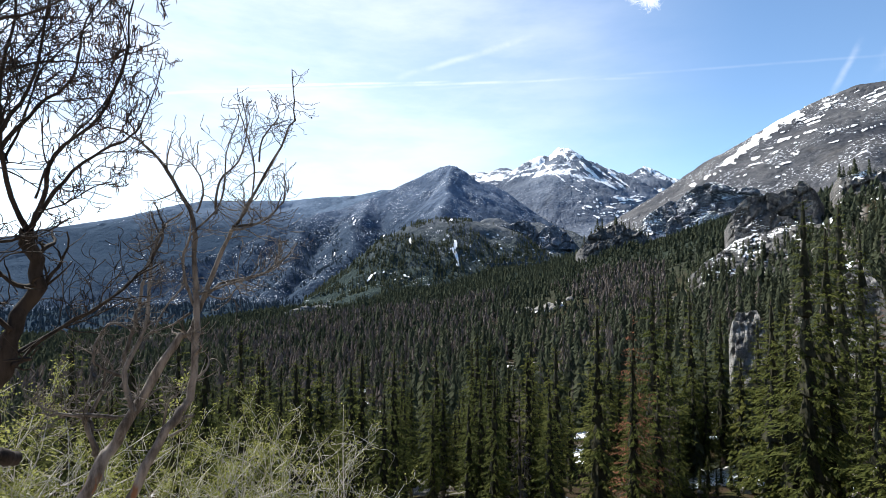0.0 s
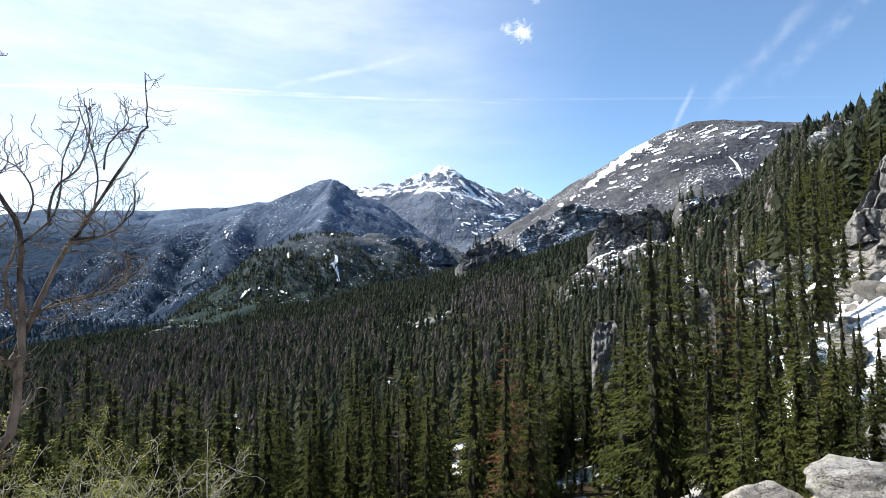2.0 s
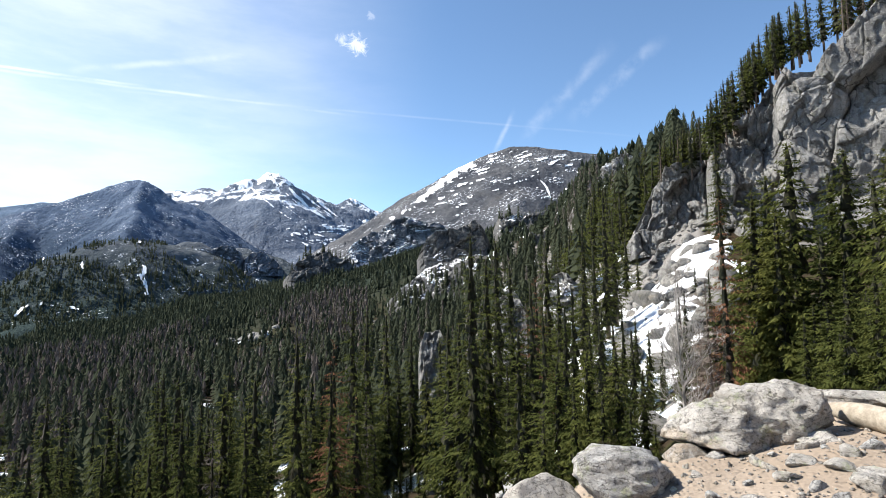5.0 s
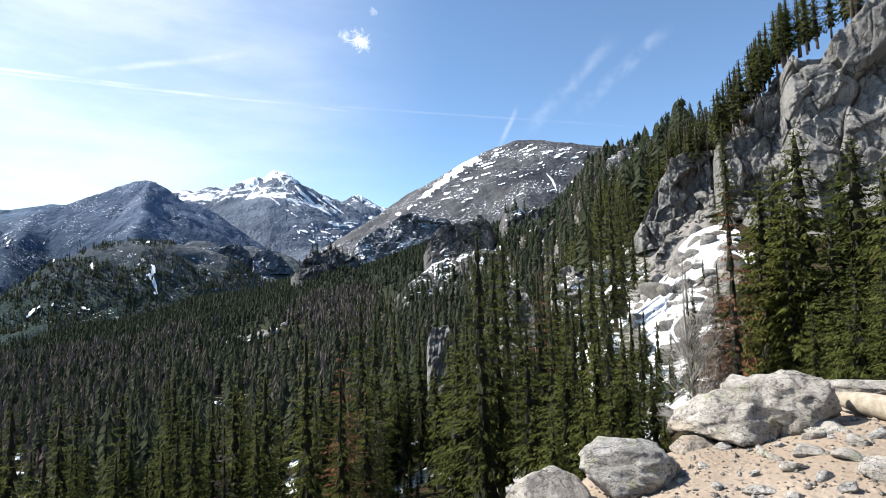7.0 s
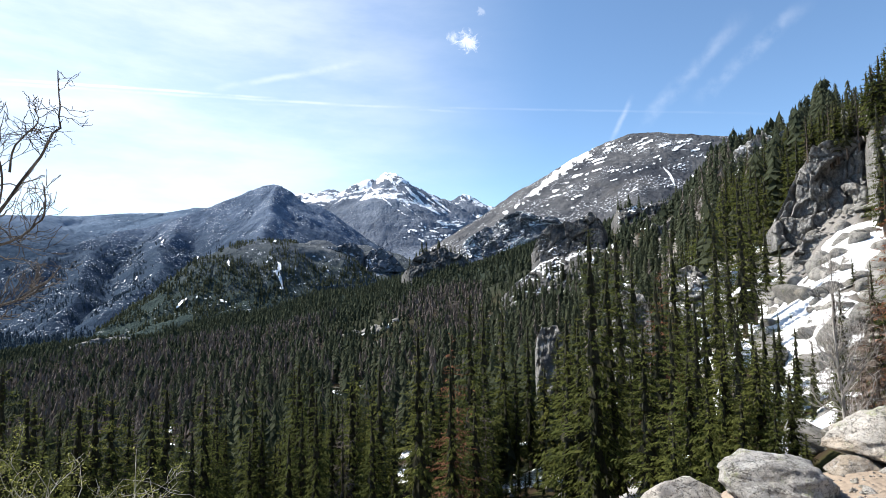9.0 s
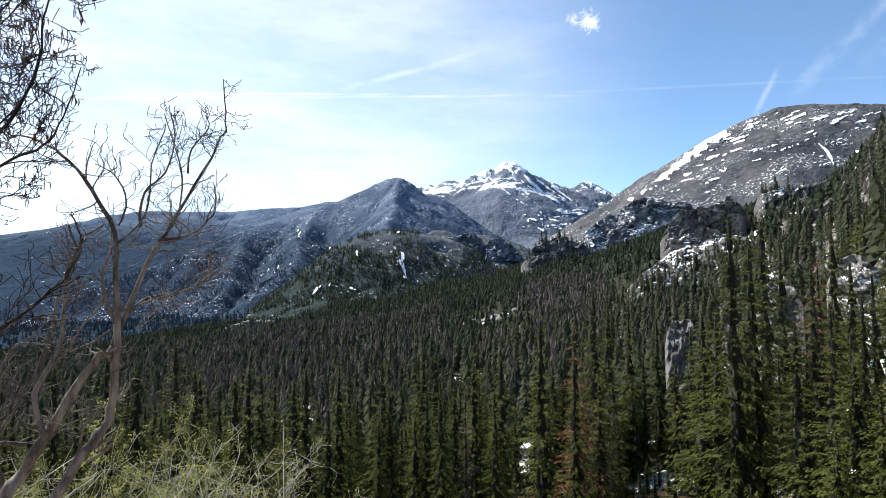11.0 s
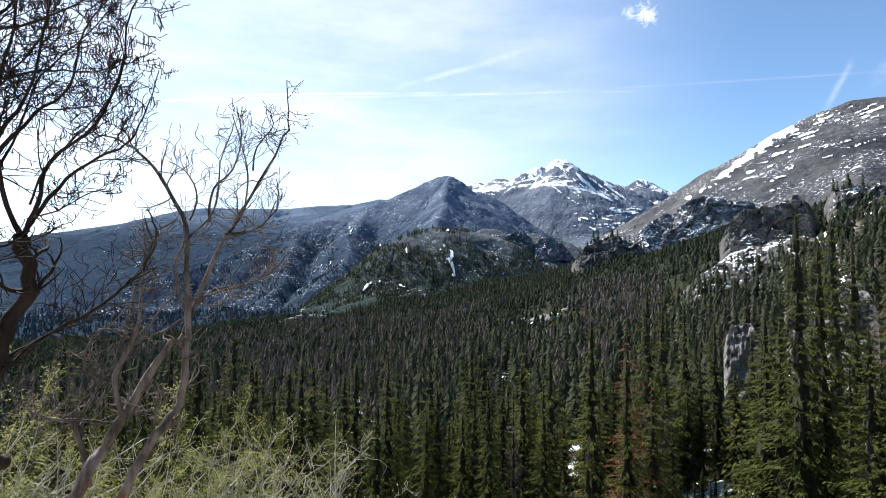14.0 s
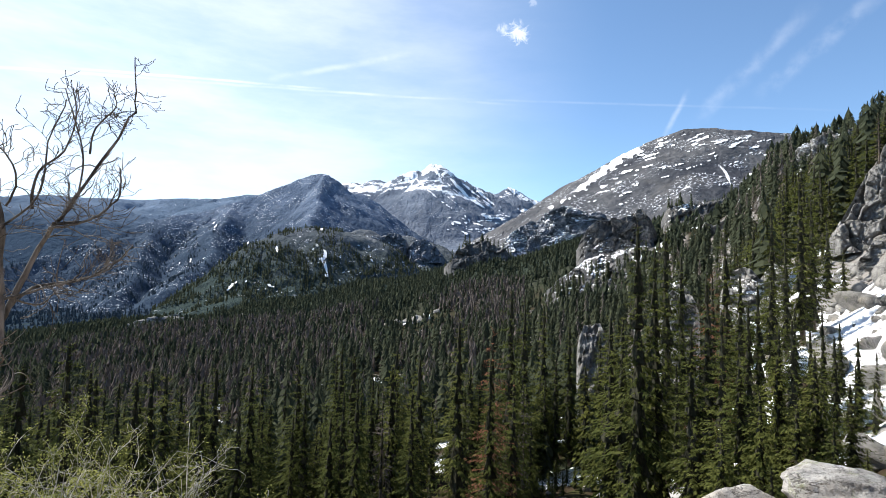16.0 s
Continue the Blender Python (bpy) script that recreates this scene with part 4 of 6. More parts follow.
for az, r, el, k in [(36.0, 26, -0.10, 0), (37.4, 23, -0.17, 1), (38.8, 27, -0.09, 0), (40.0, 22, -0.19, 1), (41.2, 28, -0.13, 0), (34.6, 24, -0.16, 1), (42.2, 22, -0.22, 1), (45.0, 26, -0.1, 1), (33.0, 27, -0.12, 0), (35.4, 19, -0.27, 1), (38.2, 18, -0.27, 1), (31.5, 23, -0.22, 1), (46.4, 22, -0.12, 1), (57.0, 11.5, -0.02, 1), (58.4, 10.8, 0.03, 0), (60.4, 10.5, 0.02, 1), (61.8, 10.0, 0.06, 0), (63.4, 9.4, 0.08, 1), (55.2, 12.5, -0.04, 0), (65.2, 9.0, 0.14, 0), (59.8, 12.5, -0.01, 1), (61.6, 14.5, 0.06, 0), (57.6, 14.0, -0.05, 1), (64.5, 10.5, 0.1, 0), (66, 14, 0.2, 1)]:
    tree_to(FIRS[k], az, r, el)
for az, r, el, k in [(26.8, 58, 0.10, 0), (28.2, 66, 0.06, 1), (32.0, 62, 0.10, 0), (33.2, 55, 0.03, 2), (35.8, 64, 0.13, 3), (36.8, 58, 0.09, 1), (38.8, 64, 0.15, 0), (37.4, 46, -0.02, 2), (40.6, 48, -0.04, 4), (41.8, 44, -0.06, 4), (39.4, 44, -0.02, 1), (36.2, 42, -0.05, 2), (33.8, 40, -0.02, 0), (31.6, 38, -0.03, 1), (43.0, 40, -0.08, 4), (29.0, 40, -0.06, 2), (44.8, 34, -0.06, 4), (22.8, 48, -0.05, 2), (21.4, 78, -0.09, 4), (17.6, 94, -0.06, 1), (15.0, 98, -0.03, 0), (41.0, 76, 0.07, 4), (46.2, 60, 0.045, 4), (47.4, 50, 0.04, 1), (45.2, 44, 0.0, 4)]:
    tree_to(SPRUCES[k], az, r, el)
for i in range(80):
    az = 43.5 + 20 * rng.random()
    top = float(np.interp(az, [43.5, 47.5, 49, 54, 60, 69], [0.20, 0.235, 0.27, 0.385, 0.425, 0.49]))
    r = (94 if az < 47.8 else 86) + 10 * rng.random()
    base = EYE + (r - 4) * top - 1.2
    tip = EYE + r * (0.325 + 0.0165 * (az - 45.5) + rng.uniform(-0.03, 0.03))
    put_tree(rng.choice(SMALLS), az, r, max(4.0, min(tip - base, 8.5)), z=base)
for i in range(90):
    az = 32 + 11 * rng.random()
    r = 96 + 90 * rng.random()
    tree_to(rng.choice(SMALLS[:3]), az, r, min(float(np.interp(az, [32, 35.7, 39.5, 42.6], [0.15, 0.225, 0.255, 0.27])) + rng.uniform(-0.02, 0.012), (float(ground_height(*spot(az, r).xy)) + rng.uniform(8, 12.5)) / r))
for az, r, h in [(14.4, 80, 4.5), (15.6, 83, 3.2), (16.3, 79, 5.0), (17.4, 84, 3.6), (18.2, 80, 4.2), (19.0, 83, 5.0), (15.0, 76, 3.0), (17.0, 75, 3.4), (18.8, 76, 3.0), (13.8, 84, 5.5), (19.8, 79, 6.0), (16.0, 72, 3.0)]:
    put_tree(SMALLS[1], az, r, h)
tree_to(BRUSH[0], 47.4, 17.5, 0.02)
tree_to(RUSTS[0], 48.9, 21, 0.15)
tree_to(BRUSH[0], 46.6, 19.5, -0.05)
for az, r, el in [(-30.1, 40, -0.1), (-35.6, 42, -0.11), (-28.4, 43, -0.14), (-39.4, 40, -0.12), (-33.2, 45, -0.13), (-24.8, 44, -0.16), (-44, 36, -0.1), (-31.2, 30, -0.21), (-50, 34, -0.08)]:
    tree_to(SPRUCES[4], az, r, el)
placed = 0
for _ in range(1500):
    if placed >= 180:
        break
    az = rng.uniform(-52, 40)
    r = math.sqrt(rng.uniform(36 ** 2, 95 ** 2))
    if az > 26 and rng.random() < 0.75:
        continue
    if (15.0 < az < 20.6 and 66 < r < 89) or (22 < az < 27 and r < 47):
        continue
    if az < -10 and r < 45:
        continue
    p = spot(az, r)
    g = float(ground_height(p.x, p.y))
    h = rng.uniform(11, 19)
    cap = EYE + r * (-0.07 + 0.0035 * max(0, az) - 0.003 * max(0, -az - 10)) - g
    if 15.0 < az < 20.6 and r < 67:
        cap = EYE - 0.37 * r - g
    h = min(h, cap * rng.uniform(0.8, 1.0))
    if h < 4:
        continue
    proto = rng.choice(SPRUCES + SPRUCES + OLIVES + (GREYS if rng.random() < 0.5 else []))
    put_tree(proto, az, r, h)
    placed += 1


# ---- far forest: one body of small trees ----
def tree_template(seed, tiers, per, thin=1.0, core=0.0):
    """A conifer of height 1 and reach 1 as loose quads: tiers of drooping ragged boughs round a dim stem."""
    g = random.Random(seed)
    Q = []
    step = 0.95 / tiers
    bend = g.uniform(0.5, 0.72)
    for w in range(tiers):
        f = 0.03 + step * (w + g.uniform(-0.25, 0.25))
        reach = max(1 - f, 0.0) ** bend * g.uniform(0.82, 1.12) + 0.05
        turn = g.random() * 6.283
        for k in range(per):
            a = turn + 6.283 * (k + g.uniform(-0.25, 0.25)) / per
            q = reach * g.uniform(0.75, 1.15)
            d = 3.4 / per * g.uniform(0.7, 1.05) * thin
            up, low = f + step * g.uniform(0.75, 1.35), f - step * g.uniform(0.0, 0.55)
            side = f + step * g.uniform(-0.1, 0.35)
            m = 0.74 * q
            Q.append(((0.1 * q * math.cos(a), 0.1 * q * math.sin(a), up), (m * math.cos(a - d), m * math.sin(a - d), side), (q * math.cos(a), q * math.sin(a), low), (m * math.cos(a + d), m * math.sin(a + d), side + step * g.uniform(-0.2, 0.2))))
    if core:
        for k in range(3):
            a, b = 6.283 * k / 3, 6.283 * (k + 1) / 3
            Q.append(((core * math.cos(a), core * math.sin(a), 0.0), (core * math.cos(b), core * math.sin(b), 0.0), (0.02 * math.cos(b), 0.02 * math.sin(b), 0.9), (0.02 * math.cos(a), 0.02 * math.sin(a), 0.9)))
    Q.append(((-0.05, 0, 0.93), (0.05, 0, 0.93), (0.012, 0, 1.04), (-0.012, 0, 1.04)))
    return np.array(Q)


def plant(name, label, x, y, z, detail, seed, mat=None, size=(10, 17), wide=(0.10, 0.15)):
    """Many small trees on the given places, as one body."""
    g = np.random.default_rng(seed + 900)
    n = len(x)
    h = g.uniform(size[0], size[1], n) * (1 + 0.25 * fbm(x / 60, y / 60, 0, 2, seed=seed + 5)) * g.choice([0.55, 0.8, 1.0, 1.0, 1.15], n)
    w = h * g.uniform(wide[0], wide[1], n)
    turn = g.uniform(0, 6.28, n)
    tilt = g.normal(0, 0.02, (n, 2))
    kind = g.integers(0, 8, n)
    out = []
    for t in range(8):
        T = tree_template(seed * 10 + t, *detail)
        s_ = kind == t
        c, sn = np.cos(turn[s_])[:, None, None], np.sin(turn[s_])[:, None, None]
        ww, hh = w[s_][:, None, None], h[s_][:, None, None]
        Z = T[None, ..., 2] * hh
        X = (T[None, ..., 0] * c - T[None, ..., 1] * sn) * ww + x[s_][:, None, None] + Z * tilt[s_][:, 0, None, None]
        Y = (T[None, ..., 0] * sn + T[None, ..., 1] * c) * ww + y[s_][:, None, None] + Z * tilt[s_][:, 1, None, None]
        out.append(np.stack([X, Y, Z + z[s_][:, None, None]], -1).reshape(-1, 3))
    V = np.concatenate(out)
    F = np.arange(len(V)).reshape(-1, 4)
    ob = new(name, mesh_of(name, V, F, mat or MAT_NEEDLE_FAR))
    return tagged(ob, label, "forest", kind="stuff")


def far_forest(name, label, n, az_lo, az_hi, r_lo, r_hi, detail, seed, mat=None, clear=0.5, skip=None, thin=2.0, **kw):
    g = np.random.default_rng(seed)
    az = g.uniform(az_lo, az_hi, n)
    r = g.uniform(r_lo ** thin, r_hi ** thin, n) ** (1 / thin)
    x, y = r * np.sin(np.radians(az)), r * np.cos(np.radians(az))
    keep = fbm(x / 70, y / 70, 0, 4, seed=seed) > -clear
    if skip is not None:
        keep &= ~skip(az, r)
    x, y = x[keep], y[keep]
    return plant(name, label, x, y, ground_height(x, y) - 0.4, detail, seed, mat, **kw)


def woods_on(name, label, mt, n, lo, hi, detail, seed, az=(-90, 90), clear=0.1, **kw):
    """Trees on the flank of a mountain between two slopes of sight."""
    v, F, U = SHAPES[mt.name]
    g = np.random.default_rng(seed)
    c = v[F].mean(1)
    r = np.hypot(c[:, 0], c[:, 1])
    e, a = (c[:, 2] - EYE) / r, np.degrees(np.arctan2(c[:, 0], c[:, 1]))
    area = np.linalg.norm(np.cross(v[F[:, 2]] - v[F[:, 0]], v[F[:, 3]] - v[F[:, 1]]), axis=1)
    ok = (e > lo) & (e < hi) & (a > az[0]) & (a < az[1]) & (U[F[:, 0]] <= 0)
    ok &= fbm(c[:, 0] / 60, c[:, 1] / 60, c[:, 2] / 60, 4, seed=seed) > -clear + 0.5 * np.clip((e - lo) / (hi - lo) - 0.5, 0, 1)
    pick = g.choice(len(F), n, p=area * ok / (area * ok).sum())
    s, t = g.random((2, n, 1))
    q = v[F[pick]]
    P = (q[:, 0] * (1 - s) + q[:, 1] * s) * (1 - t) + (q[:, 3] * (1 - s) + q[:, 2] * s) * t
    return plant(name, label, P[:, 0], P[:, 1], P[:, 2] - 0.8, detail, seed, **kw)


def on_rock(az, r):
    sparse = ((az > 31) & (r < 260) & (np.sin(az * 91.7 + r * 13.1) > 0.15)) | ((az > 23) & (r > 300) & (r < 430) & (np.sin(az * 71.3 + r * 9.1) > 0.3))
    return sparse | ((az > 39) & (az < 49) & (r < 110)) | ((az > 47) & (r < 96)) | ((az > 33) & (r < 95)) | ((az > 17) & (az < 26) & (r > 375) & (r < 425)) | ((az > 26) & (az < 31) & (r > 395) & (r < 430)) | ((az > -0.6) & (az < 3.6) & (r > 425) & (r < 470) & (np.sin(az * 57 + r * 7.7) > -0.6))


far_forest("near_woods", "dense dark spruce woods on the valley slope", 3000, -60, 46, 88, 300, (10, 6, 0.85, 0.2), 101, skip=on_rock, wide=(0.19, 0.26), size=(8, 14), thin=1.6)
far_forest("dead_woods", "standing grey-brown dead conifers among the living woods", 420, -60, 40, 110, 300, (12, 4, 0.3, 0.06), 111, MAT_GREY_TWIG, skip=on_rock, wide=(0.12, 0.16))
far_forest("valley_woods", "dense dark conifer forest covering the valley and hillside", 14000, -62, 42, 285, 1150, (4, 3, 1.1), 102, clear=0.8, skip=on_rock, thin=1.0, wide=(0.22, 0.3), size=(7, 12))
far_forest("far_dead_woods", "bands of grey-brown dead conifers in the far woods", 7500, -48, 13, 180, 560, (4, 3, 0.8), 112, MAT_GREY_TWIG, clear=0.16, skip=on_rock, thin=1.2, wide=(0.17, 0.23), size=(7, 11))
far_forest("slope_woods", "conifers scattered over the steep rocky hillside", 420, 34, 66, 130, 420, (12, 6, 0.85), 103, clear=0.2, skip=on_rock, size=(5, 10), wide=(0.19, 0.25))
far_forest("spur_woods", "close dark conifers on the far wooded spur", 8000, -34, 30, 540, 1250, (3, 3, 1.1), 104, clear=0.9, skip=on_rock, wide=(0.22, 0.3), thin=1.2, size=(7, 11))
far_forest("lowland_woods", "unbroken dark forest on the far valley floor", 5000, -64, 2, 1050, 2300, (3, 3), 105, clear=0.6, size=(11, 17), wide=(0.24, 0.32), mat=MAT_NEEDLE_HAZE)
woods_on("knoll_woods", "dark conifers over the flanks of the rocky knoll", bpy.data.objects["snow_streaked_knoll"], 3600, -0.06, 0.1, (3, 3, 1.1), 106, size=(7, 12), wide=(0.22, 0.3), clear=0.14)
woods_on("knoll_woods", "dark conifers at the foot of the bare rock knolls", bpy.data.objects["cliffy_knoll"], 1100, 0.0, 0.058, (3, 3, 1.1), 107, size=(7, 11), wide=(0.22, 0.3), clear=0.0)
woods_on("mountain_woods", "dark woods on the lower flank of the mountain", bpy.data.objects["dark_summit"], 7000, -0.07, 0.1, (3, 3), 108, size=(9, 15), wide=(0.18, 0.26), clear=0.1, mat=MAT_NEEDLE_HAZE)

# ---- rocks ----
def icosphere(sub):
    bm = bmesh.new()
    bmesh.ops.create_icosphere(bm, subdivisions=sub, radius=1.0)
    v = np.array([q.co[:] for q in bm.verts])
    f = np.array([[q.index for q in p.verts] for p in bm.faces])
    bm.free()
    return v, f


BALLS = {s: icosphere(s) for s in (2, 3, 4, 5)}


def rock_mesh(name, size, seed, mat, sub=4, planes=16, rough=0.05, squash=0.75, upright=0.0, grain=3.0, smooth=True, cuts=()):
    """An angular stone: a ball cut by random planes, its edges worn and its faces roughened."""
    g = np.random.default_rng(seed)
    D, F = BALLS[sub]
    N = g.normal(size=(planes, 3))
    N[:, 2] *= 1 - upright
    N /= np.linalg.norm(N, axis=1)[:, None]
    h = g.uniform(squash - 0.12, 1.0, planes)
    for *n_, far in cuts:
        N, h = np.vstack([N, np.array(n_) / np.linalg.norm(n_)]), np.append(h, far)
    dot = D @ N.T
    rad = np.min(np.where(dot > 0.05, h / np.maximum(dot, 0.05), 9.0), axis=1)
    soft = np.minimum(rad, 1.18)
    v = D * soft[:, None]
    n = fbm(v[:, 0] * grain, v[:, 1] * grain, v[:, 2] * grain, 5, 0.55, seed)
    c = fbm(v[:, 0] * grain * 0.6 + 9, v[:, 1] * grain * 0.6, v[:, 2] * grain * 0.4, 3, 0.5, seed + 4, ridged=True)
    v = v * (1 + rough * n + rough * 0.9 * np.clip(c - 0.35, -1, 1))[:, None]
    return mesh_of(name, v * np.array(size)[None], F, mat, smooth=smooth)


def rock(name, label, at, size, seed, mat=None, category="rock", group="", turn=0.0, lean=0.0, **kw):
    ob = new(name, rock_mesh(name, size, seed, mat or MAT_GRANITE, **kw))
    ob.matrix_basis = Matrix.Translation(at) @ pose(0, 0, 0, lean, 0, turn)
    return tagged(ob, label, category, group)


def sighted(az, r, el):
    return spot(az, r, EYE + r * el)


def worley(x, y, seed):
    """Which cell of a random paving each point lies in: its height with a tilt of its own, and how near its edge is."""
    i0, j0 = np.floor(x), np.floor(y)
    d1, d2, val = np.full(x.shape, 9.0), np.full(x.shape, 9.0), np.zeros(x.shape)
    zero = np.zeros(x.shape)
    for a in (-1, 0, 1):
        for b in (-1, 0, 1):
            i, j = i0 + a, j0 + b
            px, py = i + hash3(i, j, zero, seed), j + hash3(i, j, zero + 1, seed)
            d = np.maximum(np.abs(x - px), np.abs(y - py)) * 0.6 + np.hypot(x - px, y - py) * 0.4
            h = hash3(i, j, zero + 2, seed) + (hash3(i, j, zero + 3, seed) - 0.5) * (x - px) * 1.1 + (hash3(i, j, zero + 4, seed) - 0.35) * (y - py) * 0.9
            near = d < d1
            d2 = np.where(near, d1, np.minimum(d2, d))
            val = np.where(near, h, val)
            d1 = np.where(near, d, d1)
    return val, d2 - d1


def rock_face(root, az0, az1, r, base, top, seed, cell=(3.0, 5.0), depth=2.0, lean=0.25, back=14.0, fold=9.0, ns=150, nv=90, jag=0.6, name="rock_face", mat=None, snow=0.0):
    """A steep face of jointed blocks between two azimuths, from the slopes of sight base to top, running back into the hill."""
    ns, nv = int(ns * 0.75), int(nv * 0.75)
    s = np.linspace(0, 1, ns)
    v = np.concatenate([np.linspace(0, 1, nv), 1 + np.linspace(0, 1, nv // 5)[1:]])
    S, Vv = np.meshgrid(s, v, indexing="ij")
    az = az0 + (az1 - az0) * S
    k = np.linspace(0, 1, len(top))
    zb = r * np.interp(s, np.linspace(0, 1, len(base)), base)
    X1 = np.radians(az[:, 0]) * r
    zt = r * np.interp(s, k, top) + fbm(X1 / cell[0], 0.3, seed, 4, 0.55, seed) * jag * cell[0]
    up = np.minimum(Vv, 1)
    cap = np.clip(Vv - 1, 0, 1)
    Y = zb[:, None] + (zt - zb)[:, None] * up
    X = X1[:, None] + 0 * Y
    wx, wy = X + fbm(X / cell[0], Y / cell[1], 0, 3, seed=seed + 1) * cell[0] * 0.25, Y + fbm(X / cell[0], Y / cell[1], 5, 3, seed=seed + 2) * cell[1] * 0.2
    c1, e1 = worley(wx / cell[0], wy / cell[1], seed)
    c2, e2 = worley(wx / cell[0] * 2.7 + 5, wy / cell[1] * 2.2, seed + 9)
    c3, e3 = worley(wx / cell[0] * 6.5 + 2, wy / cell[1] * 5.0, seed + 19)
    rel = depth * (c1 - 0.5) * 1.3 + depth * 0.45 * (c2 - 0.5) + depth * 0.16 * (c3 - 0.5) - depth * 0.3 * np.exp(-e1 / 0.025) - depth * 0.1 * np.exp(-e2 / 0.03) + depth * 0.07 * fbm(X / cell[0] * 4, Y / cell[1] * 3, 7, 4, 0.65, seed + 6)
    rel = rel + depth * 0.28 * fbm(X / cell[0] * 0.5, Y / cell[1] * 0.5, 2, 5, 0.55, seed + 4) + depth * 0.05 * fbm(X / cell[0] * 9, Y / cell[1] * 7, 4, 3, 0.6, seed + 8)
    edge = np.clip((np.abs(2 * S - 1) - 0.78) / 0.22, 0, 1) ** 2
    dist = r - rel * (1 - cap) + lean * (Y - zb[:, None]) + fold * edge + back * cap ** 0.8
    z = EYE + Y - edge * 0.12 * (zt - zb)[:, None] * up - cap * 0.1 * back + (1 - np.exp(-cap * 4)) * 0.4 * fbm(X / 2, dist / 2, 0, 3, seed=seed)
    a = np.radians(az)
    P = np.stack([dist * np.sin(a), dist * np.cos(a), z], -1).reshape(-1, 3)
    p0 = np.array(root.location)
    F = grid_faces(len(s), len(v))
    FACES[seed] = (P, Vv.reshape(-1))
    ob = part(name, mesh_of(name, P - p0, F, mat or MAT_CLIFF), root)
    if snow:
        n = np.cross(P[F[:, 2]] - P[F[:, 0]], P[F[:, 3]] - P[F[:, 1]])
        n = np.abs(n[:, 2]) / (np.linalg.norm(n, axis=1) + 1e-9)
        c = P[F].mean(1)
        k = fbm(c[:, 0] / cell[0] / 1.5, c[:, 1] / cell[0] / 1.5, c[:, 2] / cell[1] / 1.5, 4, 0.6, seed + 31)
        G = F[n * 0.6 + k * 0.7 > 1.0 - snow]
        if len(G):
            used = np.unique(G)
            at_ = np.full(len(P), -1)
            at_[used] = np.arange(len(used))
            w = P[used] * np.array([1 - 0.05 * depth / r, 1 - 0.05 * depth / r, 1.0]) + np.array([0, 0, 0.06 * depth])
            white = part("snow_cover", mesh_of("snow_cover", w - p0, at_[G], MAT_SNOW, smooth=True), root, "white snow lying on the ledges")
            tagged(white, kind="stuff")
    return ob


FACES = {}


def crag(name, label, category, az, r, faces):
    root = new(name)
    p0 = spot(az, r)
    root.location = (p0.x, p0.y, float(ground_height(p0.x, p0.y)))
    for f, kw in faces:
        rock_face(root, *f, **kw)
    return tagged(root, label, category)


# Cliff stone for the far faces, its grey blued by painted haze.
MAT_FAR_STONE = stone_material("hazed_mountain_stone", (0.24, 0.252, 0.28), (0.115, 0.128, 0.152), (0.22, 0.215, 0.215), 0.06, 0.1, 2.0, 0.25)
MAT_DARK_CLIFF = stone_material("dark_cliff_stone", (0.2, 0.195, 0.19), (0.085, 0.087, 0.09), (0.19, 0.165, 0.14), 0.2, 0.15, 0.8, 0.3)
crag("cliff", "steep grey granite cliff of smooth slabs and dark cracks", "cliff", 56, 84, [
    ((53.0, 69.0, 80, [0.08, 0.06, 0.05], [0.40, 0.415, 0.43, 0.445, 0.475, 0.495, 0.51], 301), dict(cell=(9.0, 9.0), depth=3.2, lean=0.2, back=50, ns=340, nv=220)),
    ((47.6, 54.2, 84, [0.10, 0.08], [0.24, 0.275, 0.30, 0.325, 0.37], 302), dict(cell=(3.4, 4.2), depth=2.6, lean=0.3, back=40, ns=170, nv=150)),
    ((48.8, 69.0, 77, [-0.02, 0.0], [0.10, 0.15, 0.17, 0.15, 0.14, 0.15, 0.15], 303), dict(cell=(4.5, 5.5), depth=2.2, lean=0.3, ns=260, nv=110)),
])
crag("crag", "weathered grey rock crag above the snow", "crag", 44, 90, [
    ((40.0, 48.3, 92, [0.06, 0.07, 0.08], [0.10, 0.135, 0.19, 0.228, 0.238, 0.236, 0.225], 305), dict(cell=(4.0, 4.8), depth=3.0, lean=0.35, ns=200, nv=150)),
    ((45.0, 48.6, 84, [0.06, 0.06], [0.09, 0.115, 0.12, 0.10], 306), dict(cell=(3.0, 2.2), depth=1.6, lean=0.5, ns=90, nv=60)),
    ((41.6, 45.6, 82, [0.03, 0.04], [0.045, 0.075, 0.085, 0.08], 307), dict(cell=(3.6, 1.8), depth=1.4, lean=0.8, ns=90, nv=50)),
])
crag("ridge_outcrop", "dark broken rock outcrop on the ridge", "outcrop", 39, 240, [
    ((34.4, 44.6, 242, [0.14, 0.16, 0.2], [0.16, 0.19, 0.225, 0.25, 0.262, 0.262, 0.262, 0.255], 309), dict(cell=(6.0, 8.0), depth=6.0, lean=0.5, back=60, fold=20, ns=200, nv=90, snow=0.42)),
])
crag("rock_pillar", "pale rock pillar among the trees", "rock", 19.6, 98, [((18.3, 21.4, 98, [-0.33, -0.32], [-0.1, -0.062, -0.07, -0.064, -0.095], 311), dict(cell=(1.5, 1.6), depth=1.4, lean=0.4, back=4, fold=3.5, ns=90, nv=80))])
crag("rock_pillar", "tall pale stacked rock beside the great spruce", "rock", 27.8, 72, [((26.0, 29.8, 72, [-0.2, -0.18], [-0.05, 0.0, 0.015, 0.005, -0.03], 313), dict(cell=(1.9, 1.3), depth=1.6, lean=0.45, back=5, fold=4, ns=90, nv=100))])
